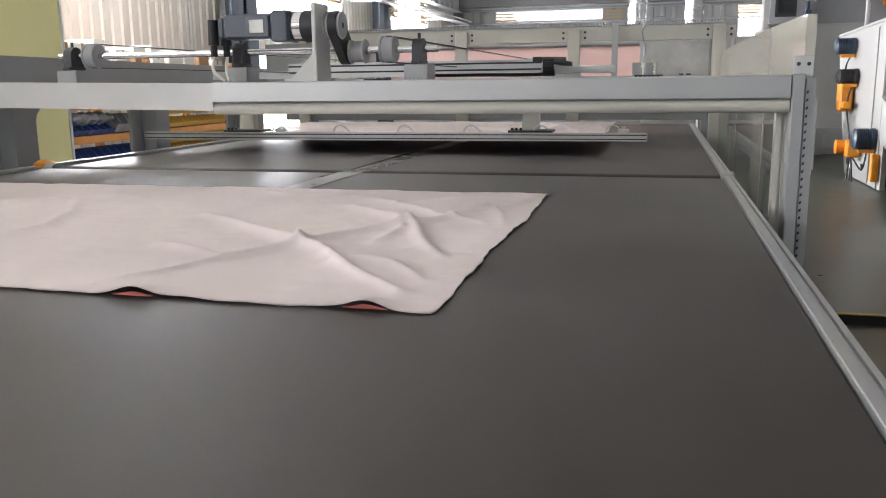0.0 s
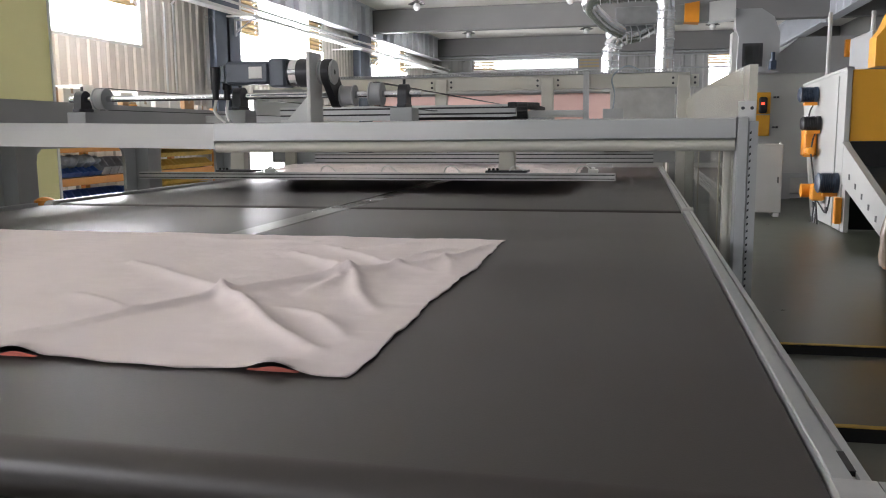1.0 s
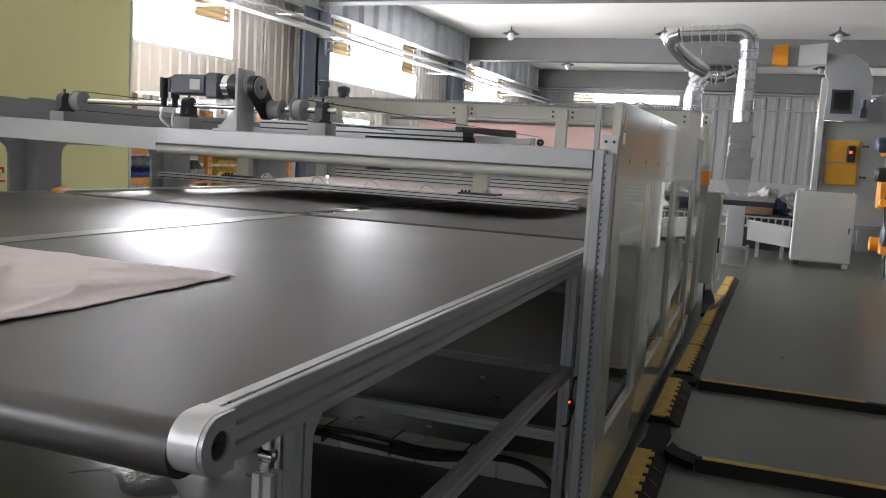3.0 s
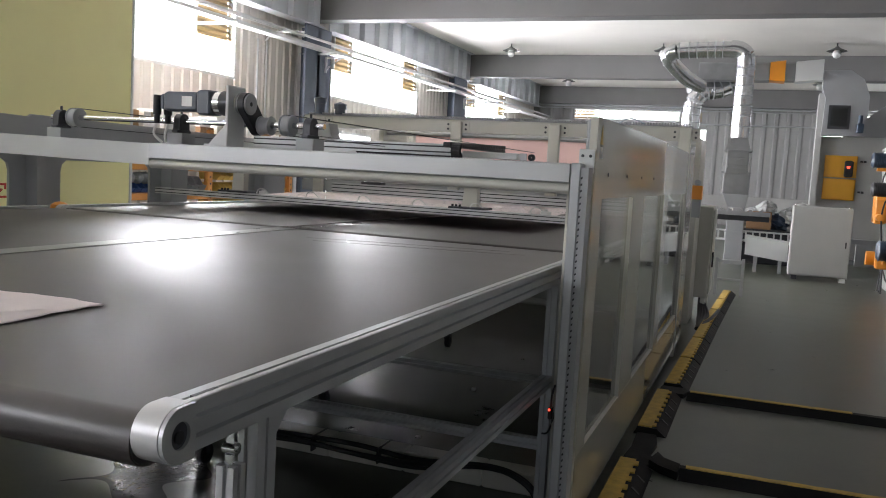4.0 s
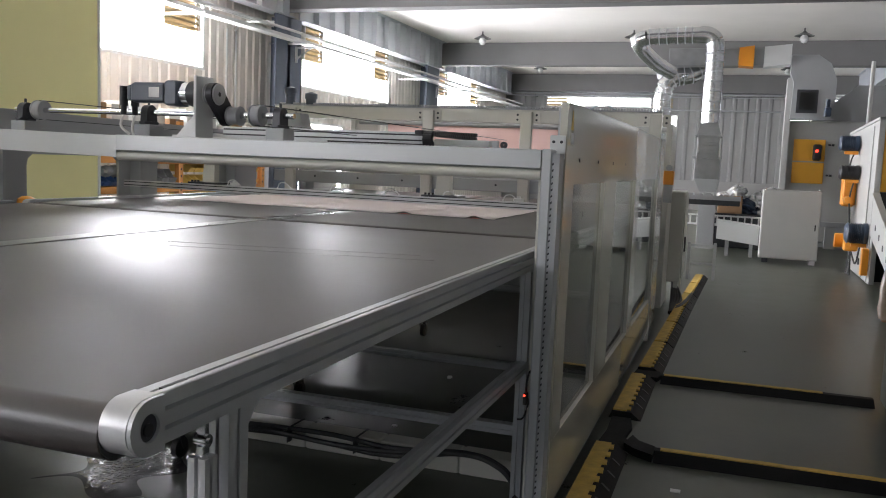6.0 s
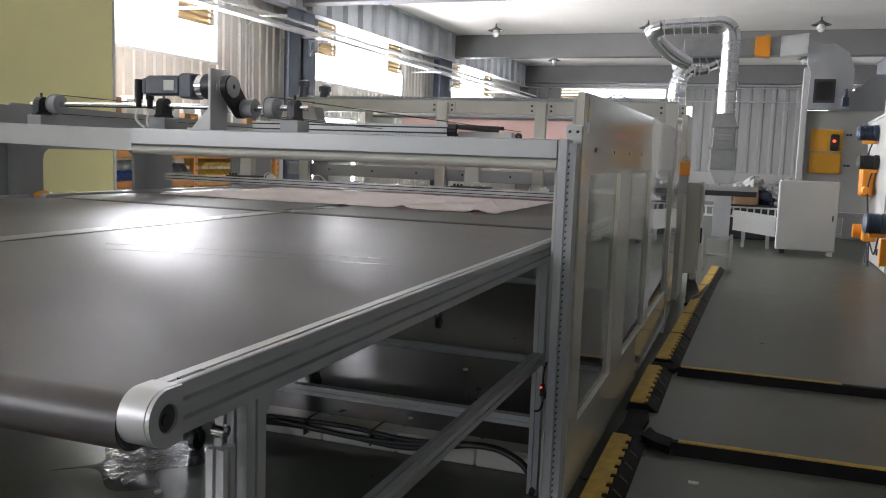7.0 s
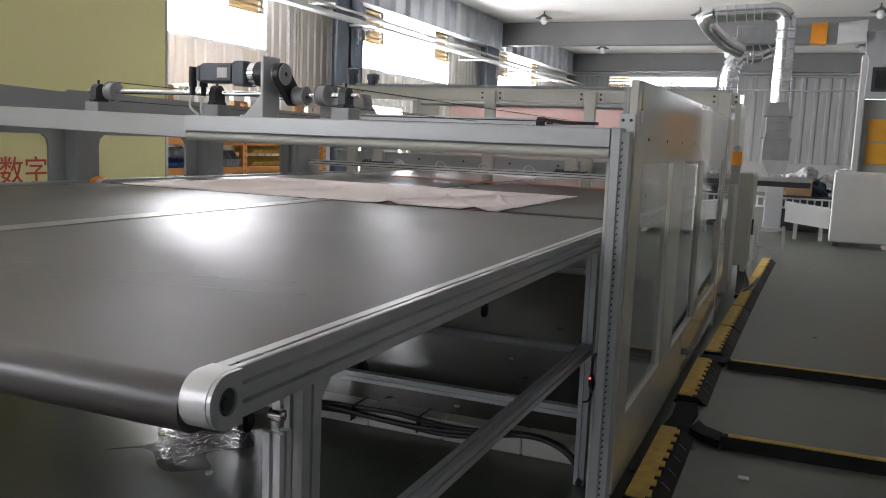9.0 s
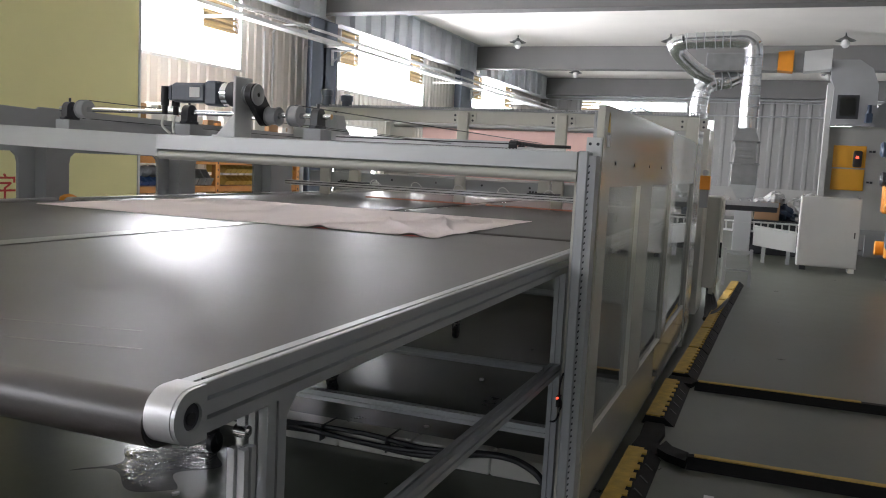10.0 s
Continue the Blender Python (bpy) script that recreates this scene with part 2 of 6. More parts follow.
# ---- mesh helpers ----
class Shape:
    """Collects solids as vertices and faces, then becomes one mesh."""

    def __init__(self):
        self.v, self.f, self.smooth = [], [], []

    def add(self, verts, faces, smooth=False):
        k = len(self.v)
        self.v += [tuple(p) for p in verts]
        self.f += [tuple(k + i for i in f) for f in faces]
        self.smooth += [smooth] * len(faces)
        return self

    def box(self, x0, x1, y0, y1, z0, z1, c=0.0):
        """A box with its upright and lying edges chamfered by c."""
        if c <= 0:
            v = [(x, y, z) for z in (z0, z1) for x, y in ((x0, y0), (x1, y0), (x1, y1), (x0, y1))]
            return self.add(v, [(3, 2, 1, 0), (4, 5, 6, 7), (0, 1, 5, 4), (1, 2, 6, 5), (2, 3, 7, 6), (3, 0, 4, 7)])
        v, f = [], []
        rings = ((z0, c), (z0 + c, 0), (z1 - c, 0), (z1, c))
        for z, s in rings:
            q = c
            a, b, d, e = x0 + s, x1 - s, y0 + s, y1 - s
            v += [(a + q, d, z), (b - q, d, z), (b, d + q, z), (b, e - q, z), (b - q, e, z), (a + q, e, z), (a, e - q, z), (a, d + q, z)]
        for r in range(3):
            f += [(r * 8 + i, r * 8 + (i + 1) % 8, r * 8 + 8 + (i + 1) % 8, r * 8 + 8 + i) for i in range(8)]
        f += [tuple(reversed(range(8))), tuple(range(24, 32))]
        return self.add(v, f)

    def prism(self, outline, axis, a, b, smooth=False):
        """An outline of (u, w) pairs drawn along an axis: x takes (y, z), y takes (x, z), z takes (x, y)."""
        place = {"x": lambda u, w, s: (s, u, w), "y": lambda u, w, s: (u, s, w), "z": lambda u, w, s: (u, w, s)}[axis]
        n = len(outline)
        v = [place(u, w, s) for s in (a, b) for u, w in outline]
        f = [(i, (i + 1) % n, n + (i + 1) % n, n + i) for i in range(n)]
        self.add(v, f, smooth)
        self.f += [tuple(len(self.v) - 2 * n + i for i in reversed(range(n))), tuple(len(self.v) - n + i for i in range(n))]
        self.smooth += [False, False]
        return self

    def cyl(self, p, q, r, r2=None, n=24, cap=True):
        p, q = Vector(p), Vector(q)
        r2 = r if r2 is None else r2
        d = (q - p).normalized()
        u = d.orthogonal().normalized()
        w = d.cross(u)
        v = [e + (u * math.cos(2 * math.pi * i / n) + w * math.sin(2 * math.pi * i / n)) * s for e, s in ((p, r), (q, r2)) for i in range(n)]
        self.add(v, [(i, (i + 1) % n, n + (i + 1) % n, n + i) for i in range(n)], True)
        if cap:
            k = len(self.v) - 2 * n
            self.f += [tuple(k + i for i in reversed(range(n))), tuple(k + n + i for i in range(n))]
            self.smooth += [False, False]
        return self

    def lathe(self, o, axis, prof, n=24):
        """Rings (distance along axis, radius) round an axis through o."""
        o, d = Vector(o), Vector(axis).normalized()
        u = d.orthogonal().normalized()
        w = d.cross(u)
        v = [o + d * a + (u * math.cos(2 * math.pi * i / n) + w * math.sin(2 * math.pi * i / n)) * max(r, 1e-4) for a, r in prof for i in range(n)]
        f = [(k * n + i, k * n + (i + 1) % n, (k + 1) * n + (i + 1) % n, (k + 1) * n + i) for k in range(len(prof) - 1) for i in range(n)]
        return self.add(v, f, True)

    def tube(self, pts, r, n=10):
        pts = [Vector(p) for p in pts]
        v = []
        up = Vector((0, 0, 1))
        for i, p in enumerate(pts):
            d = (pts[min(i + 1, len(pts) - 1)] - pts[max(i - 1, 0)]).normalized()
            u = d.cross(up if abs(d.z) < 0.95 else Vector((0, 1, 0))).normalized()
            w = d.cross(u)
            v += [p + (u * math.cos(2 * math.pi * k / n) + w * math.sin(2 * math.pi * k / n)) * r for k in range(n)]
        f = [(i * n + k, i * n + (k + 1) % n, (i + 1) * n + (k + 1) % n, (i + 1) * n + k) for i in range(len(pts) - 1) for k in range(n)]
        f += [tuple(reversed(range(n))), tuple((len(pts) - 1) * n + k for k in range(n))]
        return self.add(v, f, True)

    def moved(self, m):
        self.v = [tuple(m @ Vector(p)) for p in self.v]
        return self

    def mesh(self, name):
        me = bpy.data.meshes.new(name)
        me.from_pydata(self.v, [], self.f)
        me.polygons.foreach_set("use_smooth", self.smooth)
        bm = bmesh.new()
        bm.from_mesh(me)
        bmesh.ops.recalc_face_normals(bm, faces=bm.faces)
        for e in bm.edges:
            if len(e.link_faces) == 2 and e.calc_face_angle() > 0.7:
                e.smooth = False
        bm.to_mesh(me)
        bm.free()
        me.update()
        return me


def curve_points(pts, n=8):
    """A smooth line through the points."""
    pts = [Vector(p) for p in pts]
    out = []
    for i in range(len(pts) - 1):
        a, b, c, d = pts[max(i - 1, 0)], pts[i], pts[i + 1], pts[min(i + 2, len(pts) - 1)]
        for k in range(n):
            t = k / n
            out.append(0.5 * ((2 * b) + (c - a) * t + (2 * a - 5 * b + 4 * c - d) * t * t + (3 * b - a - 3 * c + d) * t ** 3))
    return out + [pts[-1]]


def slot_outline(u0, u1, w0, w1, su=1, sw=1, gap=0.008, deep=0.009):
    """The outline of a slotted aluminium profile: su slots in the faces along u, sw along w."""
    def side(n, a, b):
        cuts = []
        for k in range(n):
            c = a + (b - a) * (k + 0.5) / n
            s = 1 if b > a else -1
            cuts += [(c - s * gap / 2, 0), (c - s * gap / 2, deep), (c + s * gap / 2, deep), (c + s * gap / 2, 0)]
        return cuts
    o = [(u0, w0)] + [(u, w0 + d) for u, d in side(su, u0, u1)]
    o += [(u1, w0)] + [(u1 - d, w) for w, d in side(sw, w0, w1)]
    o += [(u1, w1)] + [(u, w1 - d) for u, d in side(su, u1, u0)]
    o += [(u0, w1)] + [(u0 + d, w) for w, d in side(sw, w1, w0)]
    return o


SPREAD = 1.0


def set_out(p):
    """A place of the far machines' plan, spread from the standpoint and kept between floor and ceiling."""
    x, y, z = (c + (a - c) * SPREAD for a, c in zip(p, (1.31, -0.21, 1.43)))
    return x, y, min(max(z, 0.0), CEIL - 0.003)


def part(name, shape, material, parent=None, label=""):
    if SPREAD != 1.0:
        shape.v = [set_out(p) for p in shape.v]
    ob = new(name, shape.mesh(name))
    ob.data.materials.append(material)
    if parent is not None:
        ob.parent = parent
        if parent.type == 'EMPTY':
            ob.matrix_parent_inverse = Matrix.Translation(-parent.location)
    return tagged(ob, label)


def thing(name, label, category, group="", kind="", at=(0, 0, 0)):
    ob = new(name)
    ob.empty_display_size = 0.1
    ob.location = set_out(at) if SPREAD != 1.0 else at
    return tagged(ob, label, category, group, kind)


def solid(name, shape, material, label, category, group="", kind=""):
    return tagged(part(name, shape, material), label, category, group, kind)


# ---- the hall ----
def ribbed(a0, a1, depth=0.03, pitch=0.24):
    """The outline of a ribbed sheet from a0 to a1; its rib side is at 0, its flat back at -0.05."""
    out, a = [], a0
    while a < a1 - 1e-6:
        for d, h in ((0, 0), (0.55, 0), (0.66, depth), (0.89, depth), (1.0, 0)):
            out.append((min(a + d * pitch, a1), h))
        a += pitch
    return out + [(a1, -0.05), (a0, -0.05)]


def wall_pieces(a0, a1, top, openings):
    """Splits a wall into rectangles (a0, a1, z0, z1) round its openings."""
    cuts = sorted({a0, a1, *(o[0] for o in openings), *(o[1] for o in openings)})
    pieces = []
    for u0, u1 in zip(cuts, cuts[1:]):
        z = 0.0
        for o0, o1, z0, z1 in sorted((o for o in openings if o[0] <= u0 and o[1] >= u1), key=lambda o: o[2]):
            if z0 > z:
                pieces.append((u0, u1, z, z0))
            z = z1
        pieces.append((u0, u1, z, top))
    return pieces


floor = solid("floor", Shape().box(LEFT - 0.3, RIGHT + 0.3, BACK - 0.3, FAR + 0.3, -0.2, 0.0), M_FLOORM, "worn dark grey sealed concrete factory floor", "floor", kind="structure")
ROOF = CEIL
ceiling = solid("ceiling", Shape().box(LEFT - 0.3, RIGHT + 0.3, BACK - 0.3, FAR + 0.3, CEIL, CEIL + 0.2), M_CEIL, "off-white painted concrete ceiling slab", "ceiling", kind="structure")
s = Shape()
for a0, a1, z0, z1 in wall_pieces(BACK, FAR, ROOF, LEFT_WINDOWS + [SIDE_DOOR]):
    s.prism([(LEFT + h, a) for a, h in ribbed(a0, a1)], "z", z0, z1)
solid("wall_west", s, M_WALL, "pale ribbed sheet metal wall with high windows", "wall", kind="structure")
s = Shape()
for a0, a1, z0, z1 in wall_pieces(LEFT, RIGHT, ROOF, FAR_WINDOWS):
    s.prism([(a, FAR - h) for a, h in ribbed(a0, a1, pitch=0.42)], "z", z0, z1)
solid("wall_north", s, M_WALLN, "grey ribbed sheet metal end wall with windows", "wall", kind="structure")
solid("wall_east", Shape().box(RIGHT, RIGHT + 0.2, BACK, FAR, 0, CEIL), M_WALLP, "plain painted hall wall", "wall", kind="structure")
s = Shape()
# openings for the added, unseen windows
for a0, a1, z0, z1 in wall_pieces(LEFT, RIGHT, ROOF, UNSEEN_BACK_WINDOWS):
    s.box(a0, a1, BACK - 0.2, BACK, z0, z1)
solid("wall_south", s, M_WALLP, "plain painted hall wall, out of view, with two windows added for light", "wall", kind="structure")


solid("wall_base", Shape().box(LEFT + 0.1, RIGHT - 0.1, FAR - 0.14, FAR - 0.045, 0.0, 1.1, 0.006), M_WALLP, "plain painted wall base below the ribbed sheet", "wall", kind="structure")
wall_pipes = thing("wall_pipes", "grey pipes along the top of the end wall", "pipe", at=(0, FAR - 0.3, 4.2))
for z, r, dy in ((4.30, 0.035, 0.35), (4.20, 0.025, 0.30), (3.72, 0.03, 0.18)):
    part("pipe", Shape().cyl((LEFT + 0.3, FAR - dy, z), (RIGHT - 0.3, FAR - dy, z), r, n=10), M_GREY, wall_pipes)
for x in (-6.5, -4.2, -1.6, 0.6, 3.0, 5.6):
    part("pipe_clip", Shape().box(x, x + 0.04, FAR - 0.40, FAR - 0.02, 4.155, 4.17), M_DARK, wall_pipes)
    part("pipe_clip", Shape().box(x, x + 0.04, FAR - 0.22, FAR - 0.02, 3.672, 3.688), M_DARK, wall_pipes)


def window(n, axis, a0, a1, z0, z1, at, bars, outward):
    """A window in a wall: frame, bars, a bright sky outside."""
    top = thing("window_%d" % n, "over-bright factory window with thin pale frame", "window", "hall windows", "structure", at=(at, a0, z0) if axis == "y" else (a0, at, z0))
    def bx(sh, u0, u1, w0, w1, d0, d1):
        lo, hi = sorted((at + outward * d0, at + outward * d1))
        return sh.box(lo, hi, u0, u1, w0, w1) if axis == "y" else sh.box(u0, u1, lo, hi, w0, w1)
    fr = Shape()
    for u0, u1, w0, w1 in ((a0, a1, z0, z0 + 0.05), (a0, a1, z1 - 0.05, z1), (a0, a0 + 0.05, z0 + 0.05, z1 - 0.05), (a1 - 0.05, a1, z0 + 0.05, z1 - 0.05)):
        bx(fr, u0, u1, w0, w1, -0.01, 0.05)
    part("window_frame", fr, M_FRAMEW, top)
    for k in range(bars):
        u = a0 + (a1 - a0) * (k + 1) / (bars + 1)
        part("glazing_bar", bx(Shape(), u - 0.02, u + 0.02, z0 + 0.05, z1 - 0.05, 0.0, 0.04), M_FRAMEW, top)
    return top


door_1 = thing("door_1", "open goods door with bright daylight outside", "door", kind="structure", at=(LEFT, SIDE_DOOR[0], 0))
for y0, y1, z0, z1 in ((SIDE_DOOR[0], SIDE_DOOR[0] + 0.06, 0, 2.2), (SIDE_DOOR[1] - 0.06, SIDE_DOOR[1], 0, 2.2), (SIDE_DOOR[0] + 0.06, SIDE_DOOR[1] - 0.06, 2.14, 2.2)):
    part("door_frame", Shape().box(LEFT - 0.05, LEFT + 0.035, y0, y1, z0, z1), M_FRAMEW, door_1)
n = 0
for w in LEFT_WINDOWS:
    n += 1
    window(n, "y", *w, LEFT, 0, -1)
for w in FAR_WINDOWS:
    n += 1
    window(n, "x", *w, FAR, 2 if w[1] - w[0] > 2 else 0, 1)
s = Shape().box(LEFT - 1.6, LEFT - 1.5, BACK, FAR + 2, 0, 9).box(LEFT - 1.5, RIGHT + 2, FAR + 1.5, FAR + 1.6, 0, 9)
solid("backdrop", s, M_OUT, "white overcast daylight outside the windows", "backdrop", kind="structure")


def louvre(x, y0, y1, z0, z1):
    top = thing("louvre_vent", "tan slatted louvre vent beside a bright window", "vent", "window louvres", at=(x, y0, z0))
    k = int((z1 - z0) / 0.09)
    for i in range(k):
        z = z0 + (z1 - z0) * i / k
        part("slat", Shape().prism([(x, z + 0.05), (x + 0.05, z), (x + 0.055, z + 0.012), (x + 0.01, z + 0.065)], "y", y0, y1), M_LOUVRE, top)
    part("louvre_sheet", Shape().box(x - 0.035, x - 0.031, y0, y1, z0, z1), M_LOUVRE, top, "tan sheet glowing with daylight")
    for y in (y0 - 0.04, y1):
        part("louvre_jamb", Shape().box(x - 0.02, x + 0.06, y, y + 0.04, z0, z1), M_FRAMEW, top)


for y0, y1 in ((11.5, 12.45), (16.25, 17.05), (19.95, 20.85), (24.9, 25.7), (28.2, 29.1)):
    louvre(LEFT + 0.02, y0, y1, 3.51, 4.26)


def wall_louvre(x0, x1, z0, z1):
    """A slatted vent in the end wall."""
    top = thing("louvre_vent", "tan slatted louvre vent in the ribbed end wall", "vent", "window louvres", at=(x0, FAR, z0))
    k = max(3, int((z1 - z0) / 0.09))
    for i in range(k):
        z = z0 + (z1 - z0) * i / k
        part("slat", Shape().prism([(FAR - 0.06, z), (FAR - 0.05, z + 0.075), (FAR - 0.042, z + 0.075), (FAR - 0.05, z)], "x", x0, x1), M_LOUVRE, top)


wall_louvre(-6.08, -5.25, 3.82, 4.18)
wall_louvre(-1.95, -1.2, 3.82, 4.18)
wall_louvre(2.82, 3.73, 3.85, 4.22)


def girder(name, axis, at, a0, a1, z0, z1, flange, ribs=0.0):
    """A steel I-girder with stiffener ribs."""
    top = thing(name, "grey painted steel girder under the ceiling", "beam", "ceiling girders", "structure", at=(at, a0, z0) if axis == "y" else (a0, at, z0))
    t = 0.014
    o = [(-flange, z0), (flange, z0), (flange, z0 + t), (t, z0 + t), (t, z1 - t), (flange, z1 - t), (flange, z1), (-flange, z1), (-flange, z1 - t), (-t, z1 - t), (-t, z0 + t), (-flange, z0 + t)]
    part("i_section", Shape().prism([(at + u, z) for u, z in o], axis, a0, a1), M_GIRDER, top)
    a = a0 + 0.6
    while ribs and a < a1:
        sh = Shape()
        for lo, hi in ((-flange + 0.01, -t), (t, flange - 0.01)):
            if axis == "y":
                sh.box(at + lo, at + hi, a, a + 0.012, z0 + t, z1 - t)
            else:
                sh.box(a, a + 0.012, at + lo, at + hi, z0 + t, z1 - t)
        part("stiffener_rib", sh, M_GIRDER, top)
        a += ribs
    return top


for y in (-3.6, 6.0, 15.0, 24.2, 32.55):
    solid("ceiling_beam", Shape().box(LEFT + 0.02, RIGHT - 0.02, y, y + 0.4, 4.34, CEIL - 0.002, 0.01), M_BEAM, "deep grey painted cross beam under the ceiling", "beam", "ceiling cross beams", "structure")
for y0, y1 in ((-8.5, -3.61), (-3.19, 5.99), (6.41, 14.99), (15.41, 24.19), (24.61, 32.54)):
    girder("side_girder", "y", -7.42, y0, y1, 4.17, CEIL - 0.003, 0.15, 0.75)
    girder("side_girder", "y", 5.15, y0, y1, 4.24, CEIL - 0.003, 0.15, 0.75)


def wall_column(y):
    top = thing("wall_column", "dark blue-grey steel column against the ribbed wall", "column", "hall columns", "structure", at=(-7.4, y, 0))
    part("column_web", Shape().box(-7.7, -7.32, y + 0.45, y + 0.55, 0, 4.16), M_COLUMN, top)
    part("column_flange", Shape().box(-7.38, -7.32, y, y + 1.0, 0, 4.165, 0.008), M_COLUMN, top)
    part("bracket", Shape().box(-7.32, -7.28, y + 0.75, y + 0.79, 3.30, 3.62).box(-7.28, -6.85, y + 0.75, y + 0.79, 3.585, 3.62).prism([(-7.28, 3.36), (-7.28, 3.41), (-6.95, 3.585), (-7.0, 3.585)], "y", y + 0.755, y + 0.785), M_GIRDER, top)


for y in (-3.9, 5.7, 14.35, 22.75):
    wall_column(y)


def wall_tray():
    """The pale cable tray and pipes that run along the windows."""
    top = thing("cable_tray", "pale steel cable tray on brackets along the windows", "cable tray", at=(-6.5, 0, 3.4))
    part("tray", Shape().prism([(-7.20, 3.72), (-7.20, 3.66), (-6.98, 3.66), (-6.98, 3.72), (-6.985, 3.72), (-6.985, 3.665), (-7.195, 3.665), (-7.195, 3.72)], "y", 2.0, 32.4), M_WHITE, top)
    part("pipe", Shape().cyl((-6.9, 2.0, 3.80), (-6.9, 32.4, 3.80), 0.025, n=12), M_WHITE, top)
    part("pipe", Shape().cyl((-7.55, 2.0, 3.95), (-7.55, 32.4, 3.95), 0.02, n=12), M_WHITE, top)
    for y in np.arange(4.6, 32.0, 3.4):
        part("tray_bracket", Shape().box(-7.75, -6.88, y, y + 0.04, 3.62, 3.658), M_WHITE, top)


wall_tray()
tray_pipes = thing("wall_conduit", "thin pale conduit drops on the ribbed wall", "conduit", at=(LEFT + 0.1, 13.5, 0))
for y in (13.3, 13.6, 15.75):
    part("conduit", Shape().cyl((LEFT + 0.07, y, 0.4), (LEFT + 0.07, y, 3.7), 0.02, n=8), M_WHITE, tray_pipes)
part("conduit_bend", Shape().tube(curve_points([(LEFT + 0.07, 13.55, 3.7), (LEFT + 0.3, 13.55, 3.85), (LEFT + 0.9, 13.55, 3.85)], 6), 0.02, 8), M_WHITE, tray_pipes)


def bulb(x, y, z):
    top = thing("pendant_bulb", "unlit white bulb under a small dark shade", "ceiling lamp", "hall pendant bulbs", at=(x, y, z))
    part("stem", Shape().cyl((x, y, z + 0.13), (x, y, CEIL - 0.003), 0.016, n=8), M_DARK, top)
    part("shade", Shape().lathe((x, y, z), (0, 0, 1), [(0.17, 0.03), (0.14, 0.06), (0.09, 0.16), (0.06, 0.23), (0.052, 0.23), (0.08, 0.155), (0.13, 0.05)], 20), M_SHADE, top, "dark enamel shade")
    part("bulb_globe", Shape().lathe((x, y, z), (0, 0, 1), [(-0.12, 0.001), (-0.10, 0.06), (-0.03, 0.105), (0.04, 0.09), (0.09, 0.04), (0.13, 0.035)], 16), M_BULB, top, "white opal globe")


for x, y in ((-5.52, 22.15), (-1.46, 22.15), (2.6, 22.15), (-5.5, 29.2), (-1.46, 29.2), (2.6, 29.2)):
    bulb(x, y, 4.75)


# ---- conveyor tables ----
BELT = 1.08
ROLL = 0.042


def loop_outline(y0, y1, r, n=12):
    """The side outline of a belt loop round two rollers."""
    zc = BELT - r
    o = [(y1 - r + r * math.sin(a), zc + r * math.cos(a)) for a in np.linspace(0, math.pi, n)]
    return o + [(y0 + r - r * math.sin(a), zc - r * math.cos(a)) for a in np.linspace(0, math.pi, n)]


def rail_outline(x0, x1):
    """A conveyor side rail: slotted top, two long grooves and a step in the side."""
    z1 = BELT + 0.012
    m = (x0 + x1) / 2
    return [(x0, z1 - 0.082), (x1 - 0.004, z1 - 0.082), (x1 - 0.004, z1 - 0.062), (x1 - 0.012, z1 - 0.059), (x1 - 0.012, z1 - 0.053), (x1, z1 - 0.050), (x1, z1 - 0.030), (x1 - 0.010, z1 - 0.028), (x1 - 0.010, z1 - 0.020), (x1, z1 - 0.017), (x1, z1 - 0.002), (x1 - 0.002, z1),
            (m + 0.009, z1), (m + 0.009, z1 - 0.007), (m + 0.002, z1 - 0.007), (m + 0.002, z1), (x0 + 0.002, z1), (x0, z1 - 0.002)]


def profile_post(x, y, z0, z1, w=0.045, d=0.045):
    return Shape().prism(slot_outline(x - w / 2, x + w / 2, y - d / 2, y + d / 2, max(1, round(w / 0.045)), max(1, round(d / 0.045))), "z", z0, z1)


def castor(x, y, parent):
    """A swivel castor with black wheel."""
    c = part("castor", Shape().box(x - 0.035, x + 0.035, y - 0.035, y + 0.035, 0.135, 0.15, 0.004), M_DARK, parent, "black swivel castor")
    for dx in (-0.028, 0.022):
        part("castor_cheek", Shape().prism([(y - 0.015, 0.135), (y + 0.02, 0.135), (y + 0.04, 0.05), (y + 0.015, 0.05)], "x", x + dx, x + dx + 0.006), M_DARK, c)
    part("castor_wheel", Shape().lathe((x - 0.018, y + 0.025, 0.05), (1, 0, 0), [(0, 0.002), (0, 0.042), (0.004, 0.05), (0.032, 0.05), (0.036, 0.042), (0.036, 0.002)], 20), M_BLACK, c)


